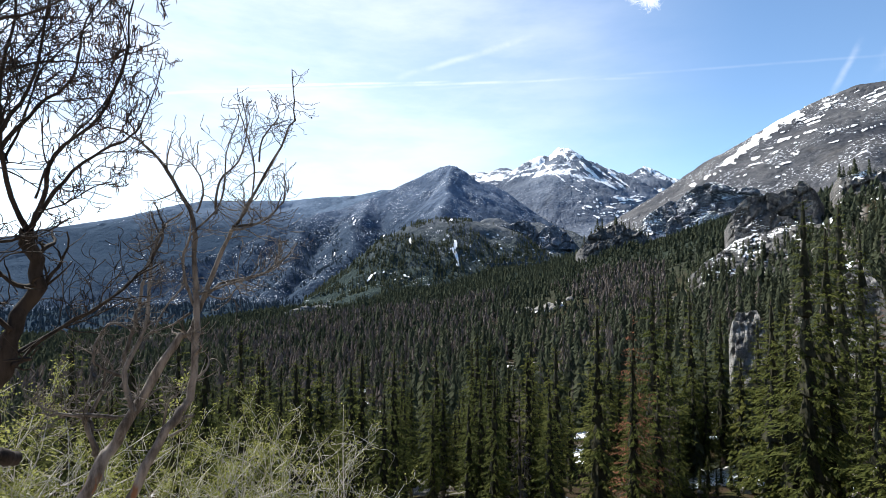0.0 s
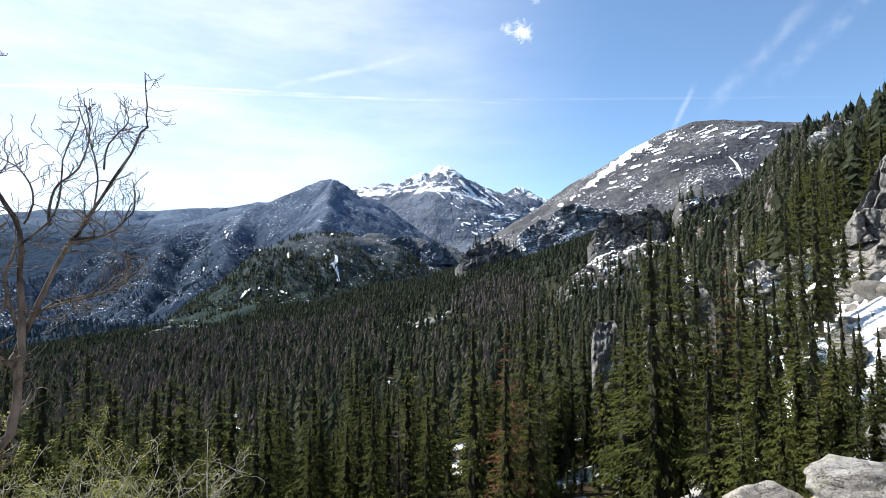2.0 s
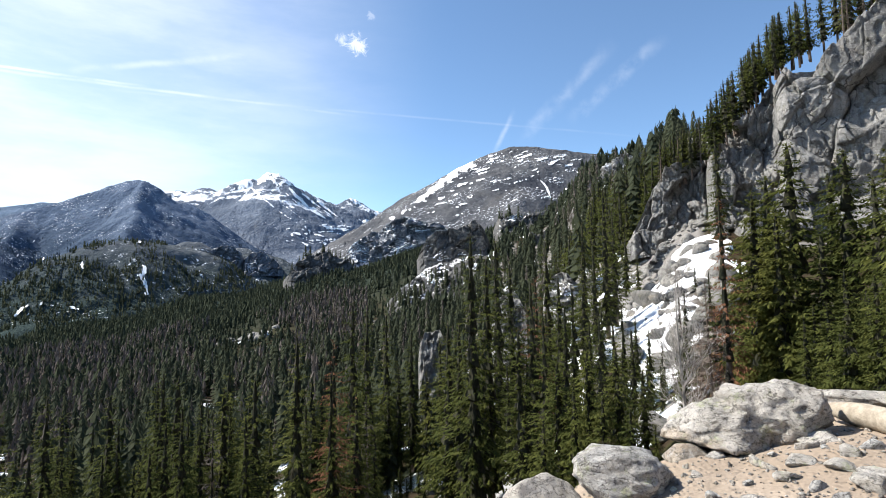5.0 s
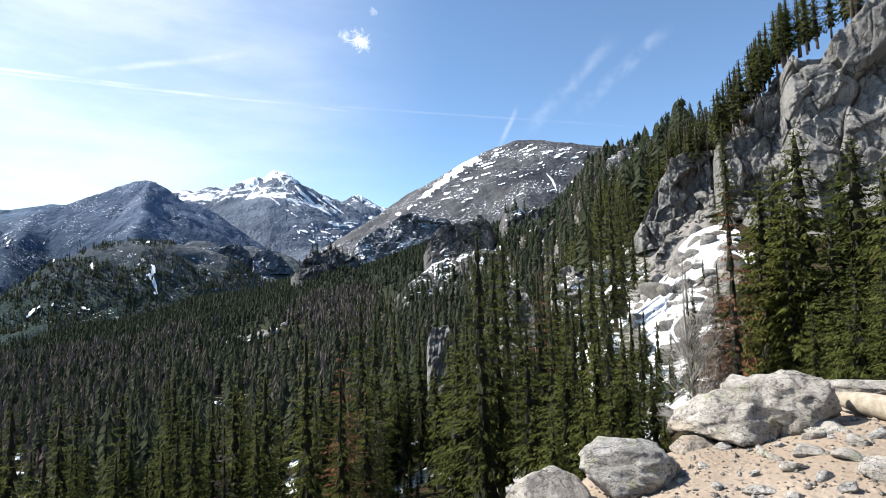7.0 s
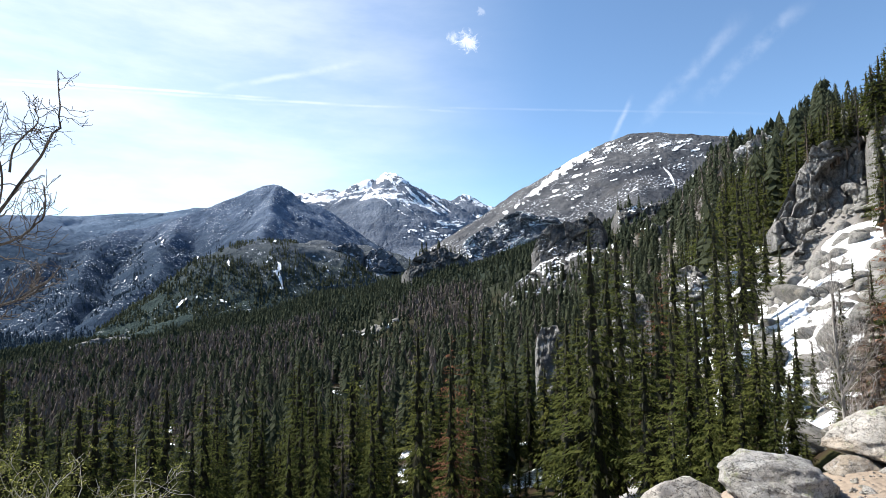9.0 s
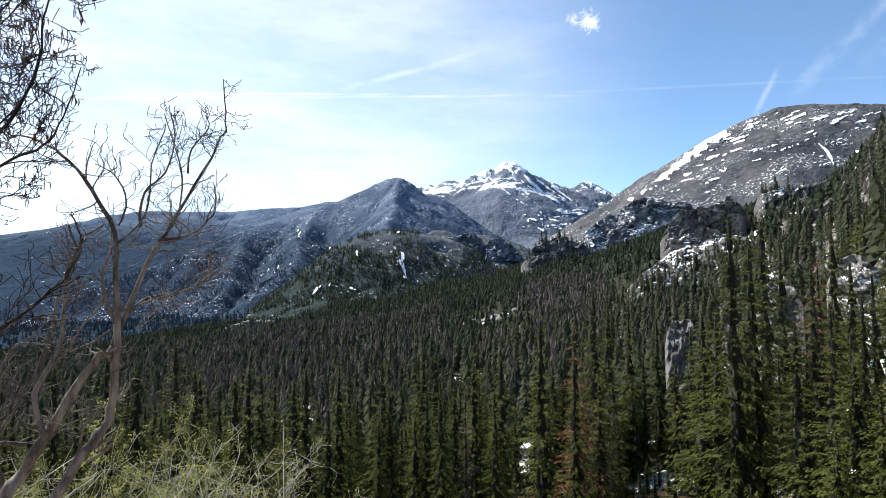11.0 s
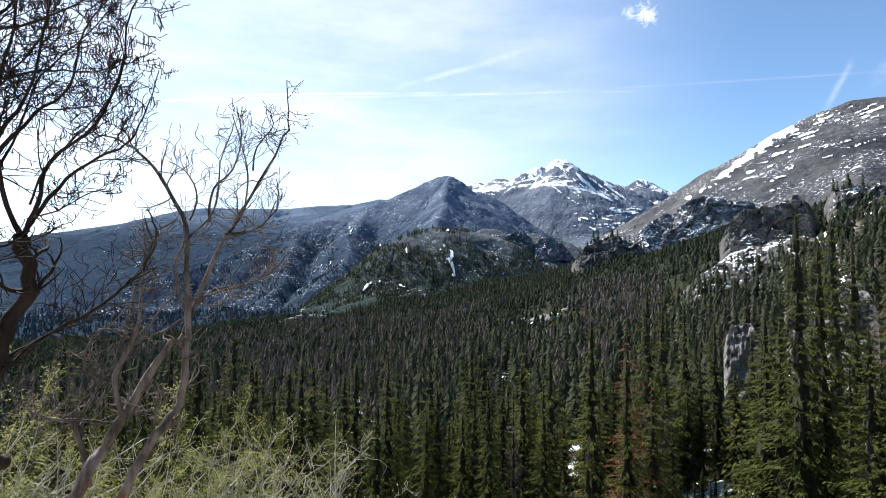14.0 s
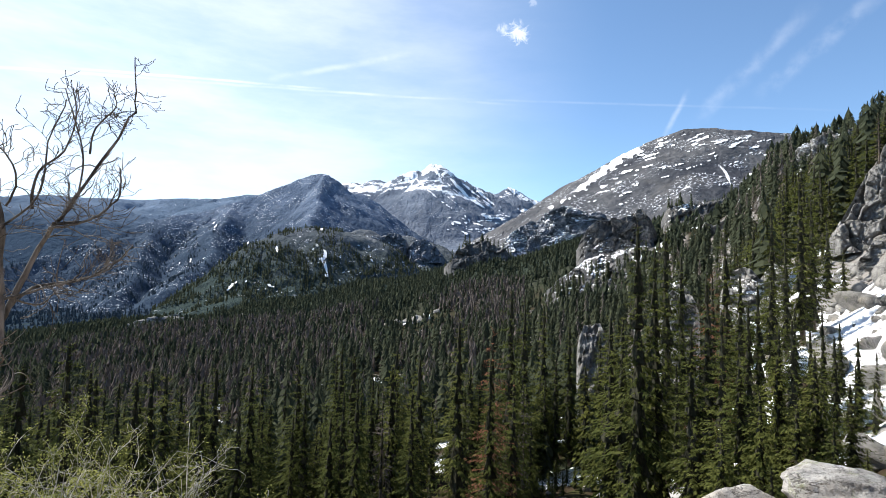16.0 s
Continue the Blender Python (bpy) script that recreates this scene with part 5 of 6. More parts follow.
crag("rock_pillar", "stepped grey rocks with snow on their tops", "rock", 33, 84, [((31.5, 37.0, 84, [-0.06, -0.05], [0.0, 0.035, 0.045, 0.03, 0.05, 0.03], 314), dict(cell=(2.4, 1.6), depth=2.0, lean=0.9, back=8, fold=5, ns=120, nv=70, snow=0.4))])
crag("rock_dome", "dark rounded rock dome on the wooded slope", "outcrop", 21.5, 400, [
    ((18.2, 26.0, 404, [0.03, 0.035, 0.05], [0.085, 0.116, 0.128, 0.136, 0.142, 0.142, 0.118], 315), dict(cell=(12.0, 11.0), depth=7.0, lean=0.3, back=60, fold=30, ns=150, nv=90, snow=0.36, mat=MAT_DARK_CLIFF)),
    ((15.0, 27.0, 335, [-0.05, -0.035, -0.01, 0.01], [0.0, 0.03, 0.062, 0.078, 0.085, 0.085, 0.09], 316), dict(cell=(6.0, 5.0), depth=4.5, lean=1.5, back=60, fold=30, ns=170, nv=90, snow=0.43, mat=MAT_DARK_CLIFF))])
crag("rock_terrace", "long grey rock terrace below the ridge", "outcrop", 30, 430, [
    ((26.4, 36.5, 430, [0.05, 0.08, 0.11], [0.15, 0.157, 0.163, 0.165, 0.168, 0.172, 0.175], 317), dict(cell=(12.0, 9.0), depth=7.0, lean=0.5, back=80, fold=30, ns=220, nv=80, snow=0.42, mat=MAT_DARK_CLIFF)),
    ((29.8, 34.8, 320, [0.03, 0.05], [0.115, 0.125, 0.122, 0.11], 318), dict(cell=(7.0, 7.0), depth=5.0, lean=0.4, back=40, fold=20, ns=130, nv=70, snow=0.35))])
crag("rock_bluff", "dark rock bluff at the head of the wooded spur", "outcrop", 8.4, 800, [((4.4, 11.6, 700, [0.0, 0.01], [0.045, 0.076, 0.085, 0.087, 0.08, 0.07], 319), dict(cell=(16.0, 14.0), depth=10.0, lean=0.4, back=160, fold=60, ns=140, nv=70, mat=MAT_DARK_CLIFF))])
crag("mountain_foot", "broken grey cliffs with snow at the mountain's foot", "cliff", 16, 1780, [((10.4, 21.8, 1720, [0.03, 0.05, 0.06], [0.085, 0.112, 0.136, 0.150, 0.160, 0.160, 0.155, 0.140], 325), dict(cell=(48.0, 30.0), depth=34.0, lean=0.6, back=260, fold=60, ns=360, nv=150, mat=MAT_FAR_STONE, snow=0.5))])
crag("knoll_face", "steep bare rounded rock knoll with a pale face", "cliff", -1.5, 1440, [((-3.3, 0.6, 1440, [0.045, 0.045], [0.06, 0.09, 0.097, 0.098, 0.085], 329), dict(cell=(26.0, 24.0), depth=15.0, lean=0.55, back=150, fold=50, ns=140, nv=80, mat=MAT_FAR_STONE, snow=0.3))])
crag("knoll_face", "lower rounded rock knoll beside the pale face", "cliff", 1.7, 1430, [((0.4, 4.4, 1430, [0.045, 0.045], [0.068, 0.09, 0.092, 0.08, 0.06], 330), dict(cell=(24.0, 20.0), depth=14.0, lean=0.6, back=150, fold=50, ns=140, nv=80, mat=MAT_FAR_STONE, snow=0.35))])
crag("snowy_outcrop", "low rocks with snow on the wooded spur", "outcrop", -19, 640, [((-26, -12, 640, [-0.085, -0.08], [-0.07, -0.058, -0.064, -0.055, -0.06], 323), dict(cell=(7.0, 5.0), depth=6.0, lean=1.2, back=40, fold=16, ns=160, nv=40))])


def trees_on(name, label, seed, n, lo, hi, size):
    """Trees standing on a rock face between two heights of it; above 1 is its top."""
    P, h = FACES[seed]
    g = np.random.default_rng(seed)
    P = P[(h >= lo) & (h <= hi)]
    P = P[g.choice(len(P), n)] + np.concatenate([g.normal(0, 1.5, (n, 2)), np.zeros((n, 1))], 1)
    plant(name, label, P[:, 0], P[:, 1], P[:, 2] - 1.2, (8, 5), seed, size=size, wide=(0.15, 0.21))


trees_on("apron_woods", "small spruces on the stony apron below the dome", 316, 130, 0.0, 0.75, (6, 12))
trees_on("terrace_woods", "small spruces on the rock terrace", 317, 120, 1.0, 1.5, (6, 11))
trees_on("bluff_woods", "dark spruces on top of the rock bluff", 319, 140, 1.0, 1.8, (7, 12))

# ---- snow ----
def snow_patch(label, az, r, wide, deep, seed, thick=0.35, thr=0.0, cells=40):
    p = spot(az, r)
    a = radians(az)
    t = np.linspace(-1, 1, cells)
    S, U = np.meshgrid(t, t, indexing="ij")
    x = p.x + S * wide / 2 * math.cos(a) + U * deep / 2 * math.sin(a)
    y = p.y - S * wide / 2 * math.sin(a) + U * deep / 2 * math.cos(a)
    edge = 1 - np.hypot(S, U) + fbm(x / (wide * 0.16), y / (deep * 0.16), 0, 5, 0.6, seed) * 0.75
    z = ground_height(x, y) + thick * np.clip(edge * 3, -0.6, 1) + 0.12 * thick * fbm(x, y, 0, 4, seed=seed)
    F = grid_faces(cells, cells)
    keep = (edge.ravel()[F] > thr - 0.12).all(1)
    F = F[keep]
    used = np.unique(F)
    back = np.full(cells * cells, -1)
    back[used] = np.arange(len(used))
    v = np.stack([x, y, z], -1).reshape(-1, 3)[used]
    ob = new("snow_patch", mesh_of("snow_patch", v, back[F], MAT_SNOW, smooth=True))
    return tagged(ob, label, "snow", "snow patches")


for i, (az, r, wd, dp) in enumerate([(46.5, 76, 7, 12), (44.0, 68, 9, 14), (42.0, 66, 8, 13), (40.0, 58, 6, 10), (43.5, 54, 6, 9), (37.0, 72, 8, 10), (35, 78, 6, 9), (33, 86, 7, 9), (47.6, 68, 6, 9), (42.0, 46, 4, 6), (43.5, 36, 4, 7), (34, 52, 4, 6)]):
    snow_patch("white melting snow lying between boulders", az, r, wd * 1.15, dp * 1.15, 500 + i, 0.45)
for i, (az, r, wd, dp) in enumerate([(16.6, 89, 10, 10), (19.4, 87, 7, 8), (14.2, 88, 6, 6), (5.2, 118, 5, 8), (23, 66, 5, 6), (26, 64, 4, 6), (27, 92, 6, 8), (12, 100, 5, 6)]):
    snow_patch("old snow on the forest floor", az, r, wd, dp, 530 + i, 0.45)
for i, (az, r, wd, dp) in enumerate([(26.2, 396, 14, 60), (0.6, 440, 12, 16), (2.0, 436, 10, 14), (2.8, 446, 9, 12), (1.2, 455, 10, 12), (17.8, 362, 12, 20), (-17, 636, 16, 12), (-20, 634, 18, 10), (-14, 638, 10, 12), (-24, 636, 10, 10), (41, 240, 26, 26), (43, 240, 16, 20), (30, 390, 14, 16), (33.4, 350, 12, 12)]):
    snow_patch("bright snow lying in a gully of the hillside", az, r, wd, dp, 550 + i, 1.5, cells=32)

# ---- boulders on the slope ----
brng = random.Random(5)
MAT_SLOPE_STONE = stone_material("pale_slope_granite", (0.34, 0.325, 0.3), (0.16, 0.155, 0.145), (0.31, 0.27, 0.21), 0.8, 0.3, 0.12, 0.3)
SLOPE_STONES = [rock_mesh("boulder", (1.0, 0.85, 0.75), 600 + i, MAT_SLOPE_STONE, sub=3, planes=15, rough=0.015, squash=0.52, smooth=False) for i in range(7)]
for i in range(340):
    az = brng.uniform(33, 49)
    r = brng.uniform(44, 92) if i > 25 else brng.uniform(28, 50)
    if az < 39 and r < 60:
        continue
    p = spot(az, r)
    p.z = float(ground_height(p.x, p.y))
    k = brng.choice((0.4, 0.5, 0.6, 0.7, 0.8, 1.0, 1.3, 1.8)) * brng.uniform(0.7, 1.1)
    ob = new("boulder", brng.choice(SLOPE_STONES))
    ob.matrix_basis = Matrix.Translation(p + Vector((0, 0, 0.15 * k))) @ pose(0, 0, 0, brng.uniform(-25, 25), brng.uniform(-25, 25), brng.uniform(0, 360)) @ Matrix.Diagonal((k * brng.uniform(0.8, 1.5), k, k * brng.uniform(0.7, 1.1), 1))
    tagged(ob, "angular grey boulder on the snowy slope", "boulder", "boulders on the slope")
for i in range(26):
    az, r = brng.uniform(13, 24), brng.uniform(70, 100)
    p = spot(az, r)
    p.z = float(ground_height(p.x, p.y))
    k = brng.uniform(0.4, 1.5)
    ob = new("boulder", brng.choice(SLOPE_STONES))
    ob.matrix_basis = Matrix.Translation(p + Vector((0, 0, 0.2 * k))) @ pose(0, 0, 0, brng.uniform(-20, 20), 0, brng.uniform(0, 360)) @ Matrix.Diagonal((k, k, k * 0.8, 1))
    tagged(ob, "grey boulder on the forest floor", "boulder", "boulders under the trees")

for i in range(60):
    az, r = (brng.gauss(1.6, 1.2), brng.gauss(446, 11)) if i < 34 else (brng.gauss(21, 2.0), brng.gauss(366, 10))
    p = spot(az, r)
    p.z = float(ground_height(p.x, p.y))
    k = brng.uniform(1.2, 4.5)
    ob = new("boulder", brng.choice(SLOPE_STONES))
    ob.matrix_basis = Matrix.Translation(p + Vector((0, 0, 0.3 * k))) @ pose(0, 0, 0, brng.uniform(-25, 25), brng.uniform(-20, 20), brng.uniform(0, 360)) @ Matrix.Diagonal((k * 1.3, k, k, 1))
    tagged(ob, "grey boulder among the firs of the hillside", "boulder", "boulders among the far firs")

# ---- the ledge ----
def on_ledge(az, r, z=0.0):
    return spot(az, r, z) + Vector((0.24, -0.06, 0))


rock("boulder", "white-grey lichened granite boulder on the ledge", on_ledge(37.7, 4.95, 0.11), (0.46, 0.3, 0.24), 708, MAT_BOULDER_GREY, turn=-36, planes=14, squash=0.88, rough=0.1, grain=4.0, sub=5, cuts=[(0.1, 0, 1, 0.68), (0, -1, 0.25, 0.72), (-1, -0.2, 0.1, 0.8), (1, -0.4, 0.35, 0.8), (-0.5, -0.6, 0.8, 0.86)])
big = new("boulder")
big.location = on_ledge(48.5, 6.25, 0.0)


def lobe(az, r, z, size, seed, turn, name="lobe", lean=0.0, cuts=()):
    ob = part(name, rock_mesh(name, size, seed, MAT_BOULDER, sub=5, planes=16, squash=0.84, rough=0.13, grain=4.5, cuts=cuts), big)
    ob.matrix_basis = Matrix.Translation(on_ledge(az, r, z) - big.location) @ pose(0, 0, 0, 0, lean, turn)


lobe(46.3, 6.15, 0.25, (0.56, 0.38, 0.27), 711, -42, lean=-14, cuts=[(-0.7, -0.3, -0.7, 0.55), (-1, 0, 0.2, 0.86), (0, -1, 0.5, 0.75)])
lobe(51.5, 6.4, 0.40, (0.5, 0.42, 0.36), 717, -38, lean=-8, cuts=[(0.1, -0.9, 0.5, 0.7), (0, 0, 1, 0.8)])
tagged(big, "large pale granite boulder with lichen and an ochre underside", "boulder")
rock("boulder", "smooth pinkish-white boulder at the brink of the ledge", on_ledge(29.7, 4.75, -0.18), (0.34, 0.28, 0.25), 722, MAT_BOULDER, turn=-20, planes=14, squash=0.85, rough=0.05, sub=5)
rock("stone", "tan rock wedged under the large boulder", on_ledge(43.8, 5.85, 0.02), (0.24, 0.18, 0.13), 731, MAT_BOULDER, turn=-30)
rock("stone", "tan rock wedged under the large boulder", on_ledge(46.4, 5.85, 0.02), (0.14, 0.12, 0.11), 732, MAT_BOULDER_GREY, turn=10)
rock("slab", "flat pale rock slab beside the log", on_ledge(57.8, 7.7, 0.38), (0.6, 0.4, 0.14), 735, MAT_BOULDER, turn=-45, sub=5)
rock("slab", "flat pale rock slab beside the log", on_ledge(62.5, 7.4, 0.42), (0.45, 0.35, 0.13), 736, MAT_BOULDER, turn=-60, sub=5)


def ledge_log():
    a, b = on_ledge(55.0, 7.0, 0.40), on_ledge(70.0, 5.6, 0.42)
    n = 14
    lr = random.Random(3)
    pts = [a.lerp(b, i / (n - 1)) + Vector((0, 0, 0.012 * lr.uniform(-1, 1))) for i in range(n)]
    rad = [0.02, 0.075, 0.105] + [0.115 + 0.045 * i / n + 0.005 * lr.uniform(-1, 1) for i in range(n - 3)]
    v, f = tube(pts, rad, 20)
    ob = new("log", mesh_of("log", v, f, MAT_LOG, True))
    return tagged(ob, "weathered bare grey-tan log lying on the ledge", "log")


MAT_LOG = bark_material("weathered_wood", (0.27, 0.23, 0.18), (0.4, 0.35, 0.28), 14, 1.0)
ledge_log()

srng = random.Random(8)
STONES = [rock_mesh("stone", (0.1, 0.08, 0.06), 750 + i, MAT_BOULDER if i % 2 else MAT_BOULDER_GREY, sub=3, planes=12, rough=0.03, squash=0.36, smooth=False) for i in range(8)]


def stone(az, r, k, tilt=15, flat=1.0):
    p = on_ledge(az, r)
    p.z = float(ground_height(p.x, p.y)) + 0.022 * k
    ob = new("stone", srng.choice(STONES))
    ob.matrix_basis = Matrix.Translation(p) @ pose(0, 0, 0, srng.uniform(-tilt, tilt), srng.uniform(-tilt, tilt), srng.uniform(0, 360)) @ Matrix.Diagonal((k, k, k * flat, 1))
    tagged(ob, "loose angular grey-tan stone on the sand", "stone", "stones on the ledge")


for az, r, k in [(49.6, 5.6, 1.2), (51.0, 5.75, 0.9), (51.8, 5.15, 1.3), (54.0, 4.95, 1.1), (56.3, 5.7, 1.1), (58.2, 5.9, 1.4), (55.8, 4.75, 1.1), (52.0, 4.6, 0.8), (57.9, 5.0, 1.5), (46.0, 4.75, 0.7), (53.4, 5.9, 1.2), (60.2, 5.4, 1.3), (48.8, 5.05, 0.6), (44.6, 5.2, 0.7), (50.4, 5.45, 1.0)]:
    stone(az, r, k)
for _ in range(170):
    stone(srng.uniform(34, 72), srng.uniform(3.4, 7.2), srng.choice((0.15, 0.2, 0.25, 0.3, 0.4, 0.55)))


def gravel():
    """Small grit strewn over the ledge, too fine to count."""
    g = np.random.default_rng(77)
    n = 5200
    az, r = g.uniform(24, 76, n), g.uniform(2.6, 7.6, n)
    k = g.choice([0.006, 0.009, 0.013, 0.02, 0.028], n, p=[0.35, 0.3, 0.2, 0.1, 0.05])
    x, y = r * np.sin(np.radians(az)) + 0.24, r * np.cos(np.radians(az)) - 0.06
    z = ground_height(x, y)
    base = np.array([(1, 0, 0), (0, 1, 0), (-1, 0, 0), (0, -1, 0), (0.2, 0.1, 0.8), (0, 0, -0.8)], float)
    T = base[None] * g.uniform(0.6, 1.4, (n, 6, 3)) * k[:, None, None]
    t = g.uniform(0, 6.28, n)[:, None]
    V = np.stack([T[..., 0] * np.cos(t) - T[..., 1] * np.sin(t) + x[:, None], T[..., 0] * np.sin(t) + T[..., 1] * np.cos(t) + y[:, None], T[..., 2] + z[:, None] + 0.2 * k[:, None]], -1).reshape(-1, 3)
    f = np.array([(0, 1, 4), (1, 2, 4), (2, 3, 4), (3, 0, 4), (1, 0, 5), (2, 1, 5), (3, 2, 5), (0, 3, 5)])
    F = (f[None] + 6 * np.arange(n)[:, None, None]).reshape(-1, 3)
    return tagged(new("gravel", mesh_of("gravel", V, F, MAT_GRANITE)), "fine tan and grey grit on the sandy ledge", "gravel", kind="stuff")


gravel()
for az, r, sx, sy, sz, sd in [(58.6, 5.2, 0.26, 0.2, 0.06, 761), (56.0, 5.4, 0.2, 0.15, 0.05, 762), (53.0, 5.55, 0.22, 0.16, 0.05, 763), (60.5, 4.7, 0.24, 0.2, 0.06, 764), (54.6, 6.2, 0.3, 0.22, 0.07, 765), (62.0, 5.6, 0.3, 0.2, 0.08, 766), (49.0, 4.7, 0.16, 0.12, 0.03, 767)]:
    q = on_ledge(az, r)
    q.z = float(ground_height(q.x, q.y)) + 0.01
    rock("stone", "flat pale rock half buried in the sand", q, (sx * 0.75, sy * 0.75, sz * 0.8), sd, MAT_BOULDER, turn=az * 7, group="stones on the ledge", planes=10, squash=0.7, rough=0.05)


# ---- bare trees and shrubs ----
class Branches:
    """Collects tapered limbs into one mesh; twigs grow at random from each limb."""

    def __init__(self, seed, least=0.0022, ratio=(0.4, 0.8), bare=0.45):
        self.least, self.ratio, self.bare = least, ratio, bare
        self.rng, self.V, self.F, self.leaf_at = random.Random(seed), [], [], []

    def add(self, pts, rad, sides):
        v, f = tube(pts, rad, sides)
        o = len(self.V)
        self.V += v
        self.F += [tuple(i + o for i in q) for q in f]

    def twig(self, p, d, length, r0, depth, curl, rise, sides=4):
        g = self.rng
        n = 8 if depth else 6
        pts, q = [Vector(p)], Vector(d).normalized()
        bend = Vector((g.gauss(0, curl), g.gauss(0, curl), g.gauss(0, curl)))
        for i in range(n):
            if g.random() < 0.42:
                bend = -0.8 * bend + Vector((g.gauss(0, curl), g.gauss(0, curl), g.gauss(0, curl))) * 0.7
            q = (q + bend + Vector((0, 0, rise * (0.3 + 1.4 * i / n)))).normalized()
            pts.append(pts[-1] + q * length / n)
        rad = [max(r0 * (1 - 0.75 * i / n), self.least) for i in range(n + 1)]
        self.add(pts, rad, sides if depth else 3)
        self.leaf_at += pts[2:]
        if depth:
            for i in range(1, n + 1):
                if g.random() < self.bare:
                    continue
                axis = (pts[i] - pts[i - 1]).normalized()
                out = (axis * 0.9 + Vector((g.gauss(0, 0.55), g.gauss(0, 0.55), g.gauss(0, 0.45)))).normalized()
                self.twig(pts[i], out, length * g.uniform(*self.ratio) * (1.15 - 0.5 * i / n), rad[i] * 0.6, depth - 1, curl, rise)

    def limb(self, pts, r0, r1, twigs=6, depth=1, length=0.5, curl=0.3, rise=0.08, begin=0.3, sides=8):
        g = self.rng
        P = [Vector(p) for p in pts]
        fine = []
        for i in range(len(P) - 1):
            a, b, c, d = P[max(i - 1, 0)], P[i], P[i + 1], P[min(i + 2, len(P) - 1)]
            for k in range(4):
                t = k / 4
                fine.append(0.5 * ((2 * b) + (c - a) * t + (2 * a - 5 * b + 4 * c - d) * t * t + (3 * b - a - 3 * c + d) * t ** 3))
        fine.append(P[-1])
        n = len(fine)
        fine = [p + Vector((g.gauss(0, 1), g.gauss(0, 1), g.gauss(0, 1))) * min(r0 * 0.3, 0.012) for p in fine]
        rad = [(r0 + (r1 - r0) * (i / (n - 1)) ** 0.8) * g.uniform(0.9, 1.12) for i in range(n)]
        self.add(fine, rad, sides)
        for k in range(twigs):
            f = begin + (1 - begin) * (k + g.random()) / twigs
            i = min(int(f * (n - 1)), n - 2)
            axis = (fine[i + 1] - fine[i]).normalized()
            out = (axis * 0.8 + Vector((g.gauss(0, 0.7), g.gauss(0, 0.7), g.gauss(0, 0.5) + rise))).normalized()
            self.twig(fine[i], out, length * g.uniform(0.6, 1.3) * (1.25 - 0.9 * f), min(rad[i] * 0.55, 0.02), depth, curl, rise)

    def mesh(self, name, mat):
        return mesh_of(name, [tuple(v) for v in self.V], self.F, mat, True)


def way(r, *places):
    """Points at the distance r (or falling from r to r's second value) from pairs of azimuth and slope of sight."""
    r0, r1 = r if isinstance(r, tuple) else (r, r)
    r0, r1 = r0 * 0.87, r1 * 0.87
    n = len(places) - 1
    return [sighted(a, r0 + (r1 - r0) * i / max(n, 1), e) + Vector((-0.14, 0, 0)) for i, (a, e) in enumerate(places)]


def catkins(root, places):
    """Small brown tassels hanging from the outer twigs."""
    g = random.Random(61)
    V, F = [], []
    high = [p for p in places if p.z > EYE + 0.5]
    for _ in range(600):
        p = Vector(g.choice(high))
        q = p + Vector((g.gauss(0, 0.006), g.gauss(0, 0.006), -g.uniform(0.03, 0.075)))
        v, f = tube([p, p.lerp(q, 0.4), q], [0.001, 0.004, 0.0015], 3)
        o = len(V)
        V += v
        F += [tuple(i + o for i in k) for k in f]
    ob = part("catkin", mesh_of("catkin", [tuple(v) for v in V], F, MAT_CATKIN), root, "small brown hanging catkins")
    tagged(ob, "small brown hanging catkins", kind="stuff")


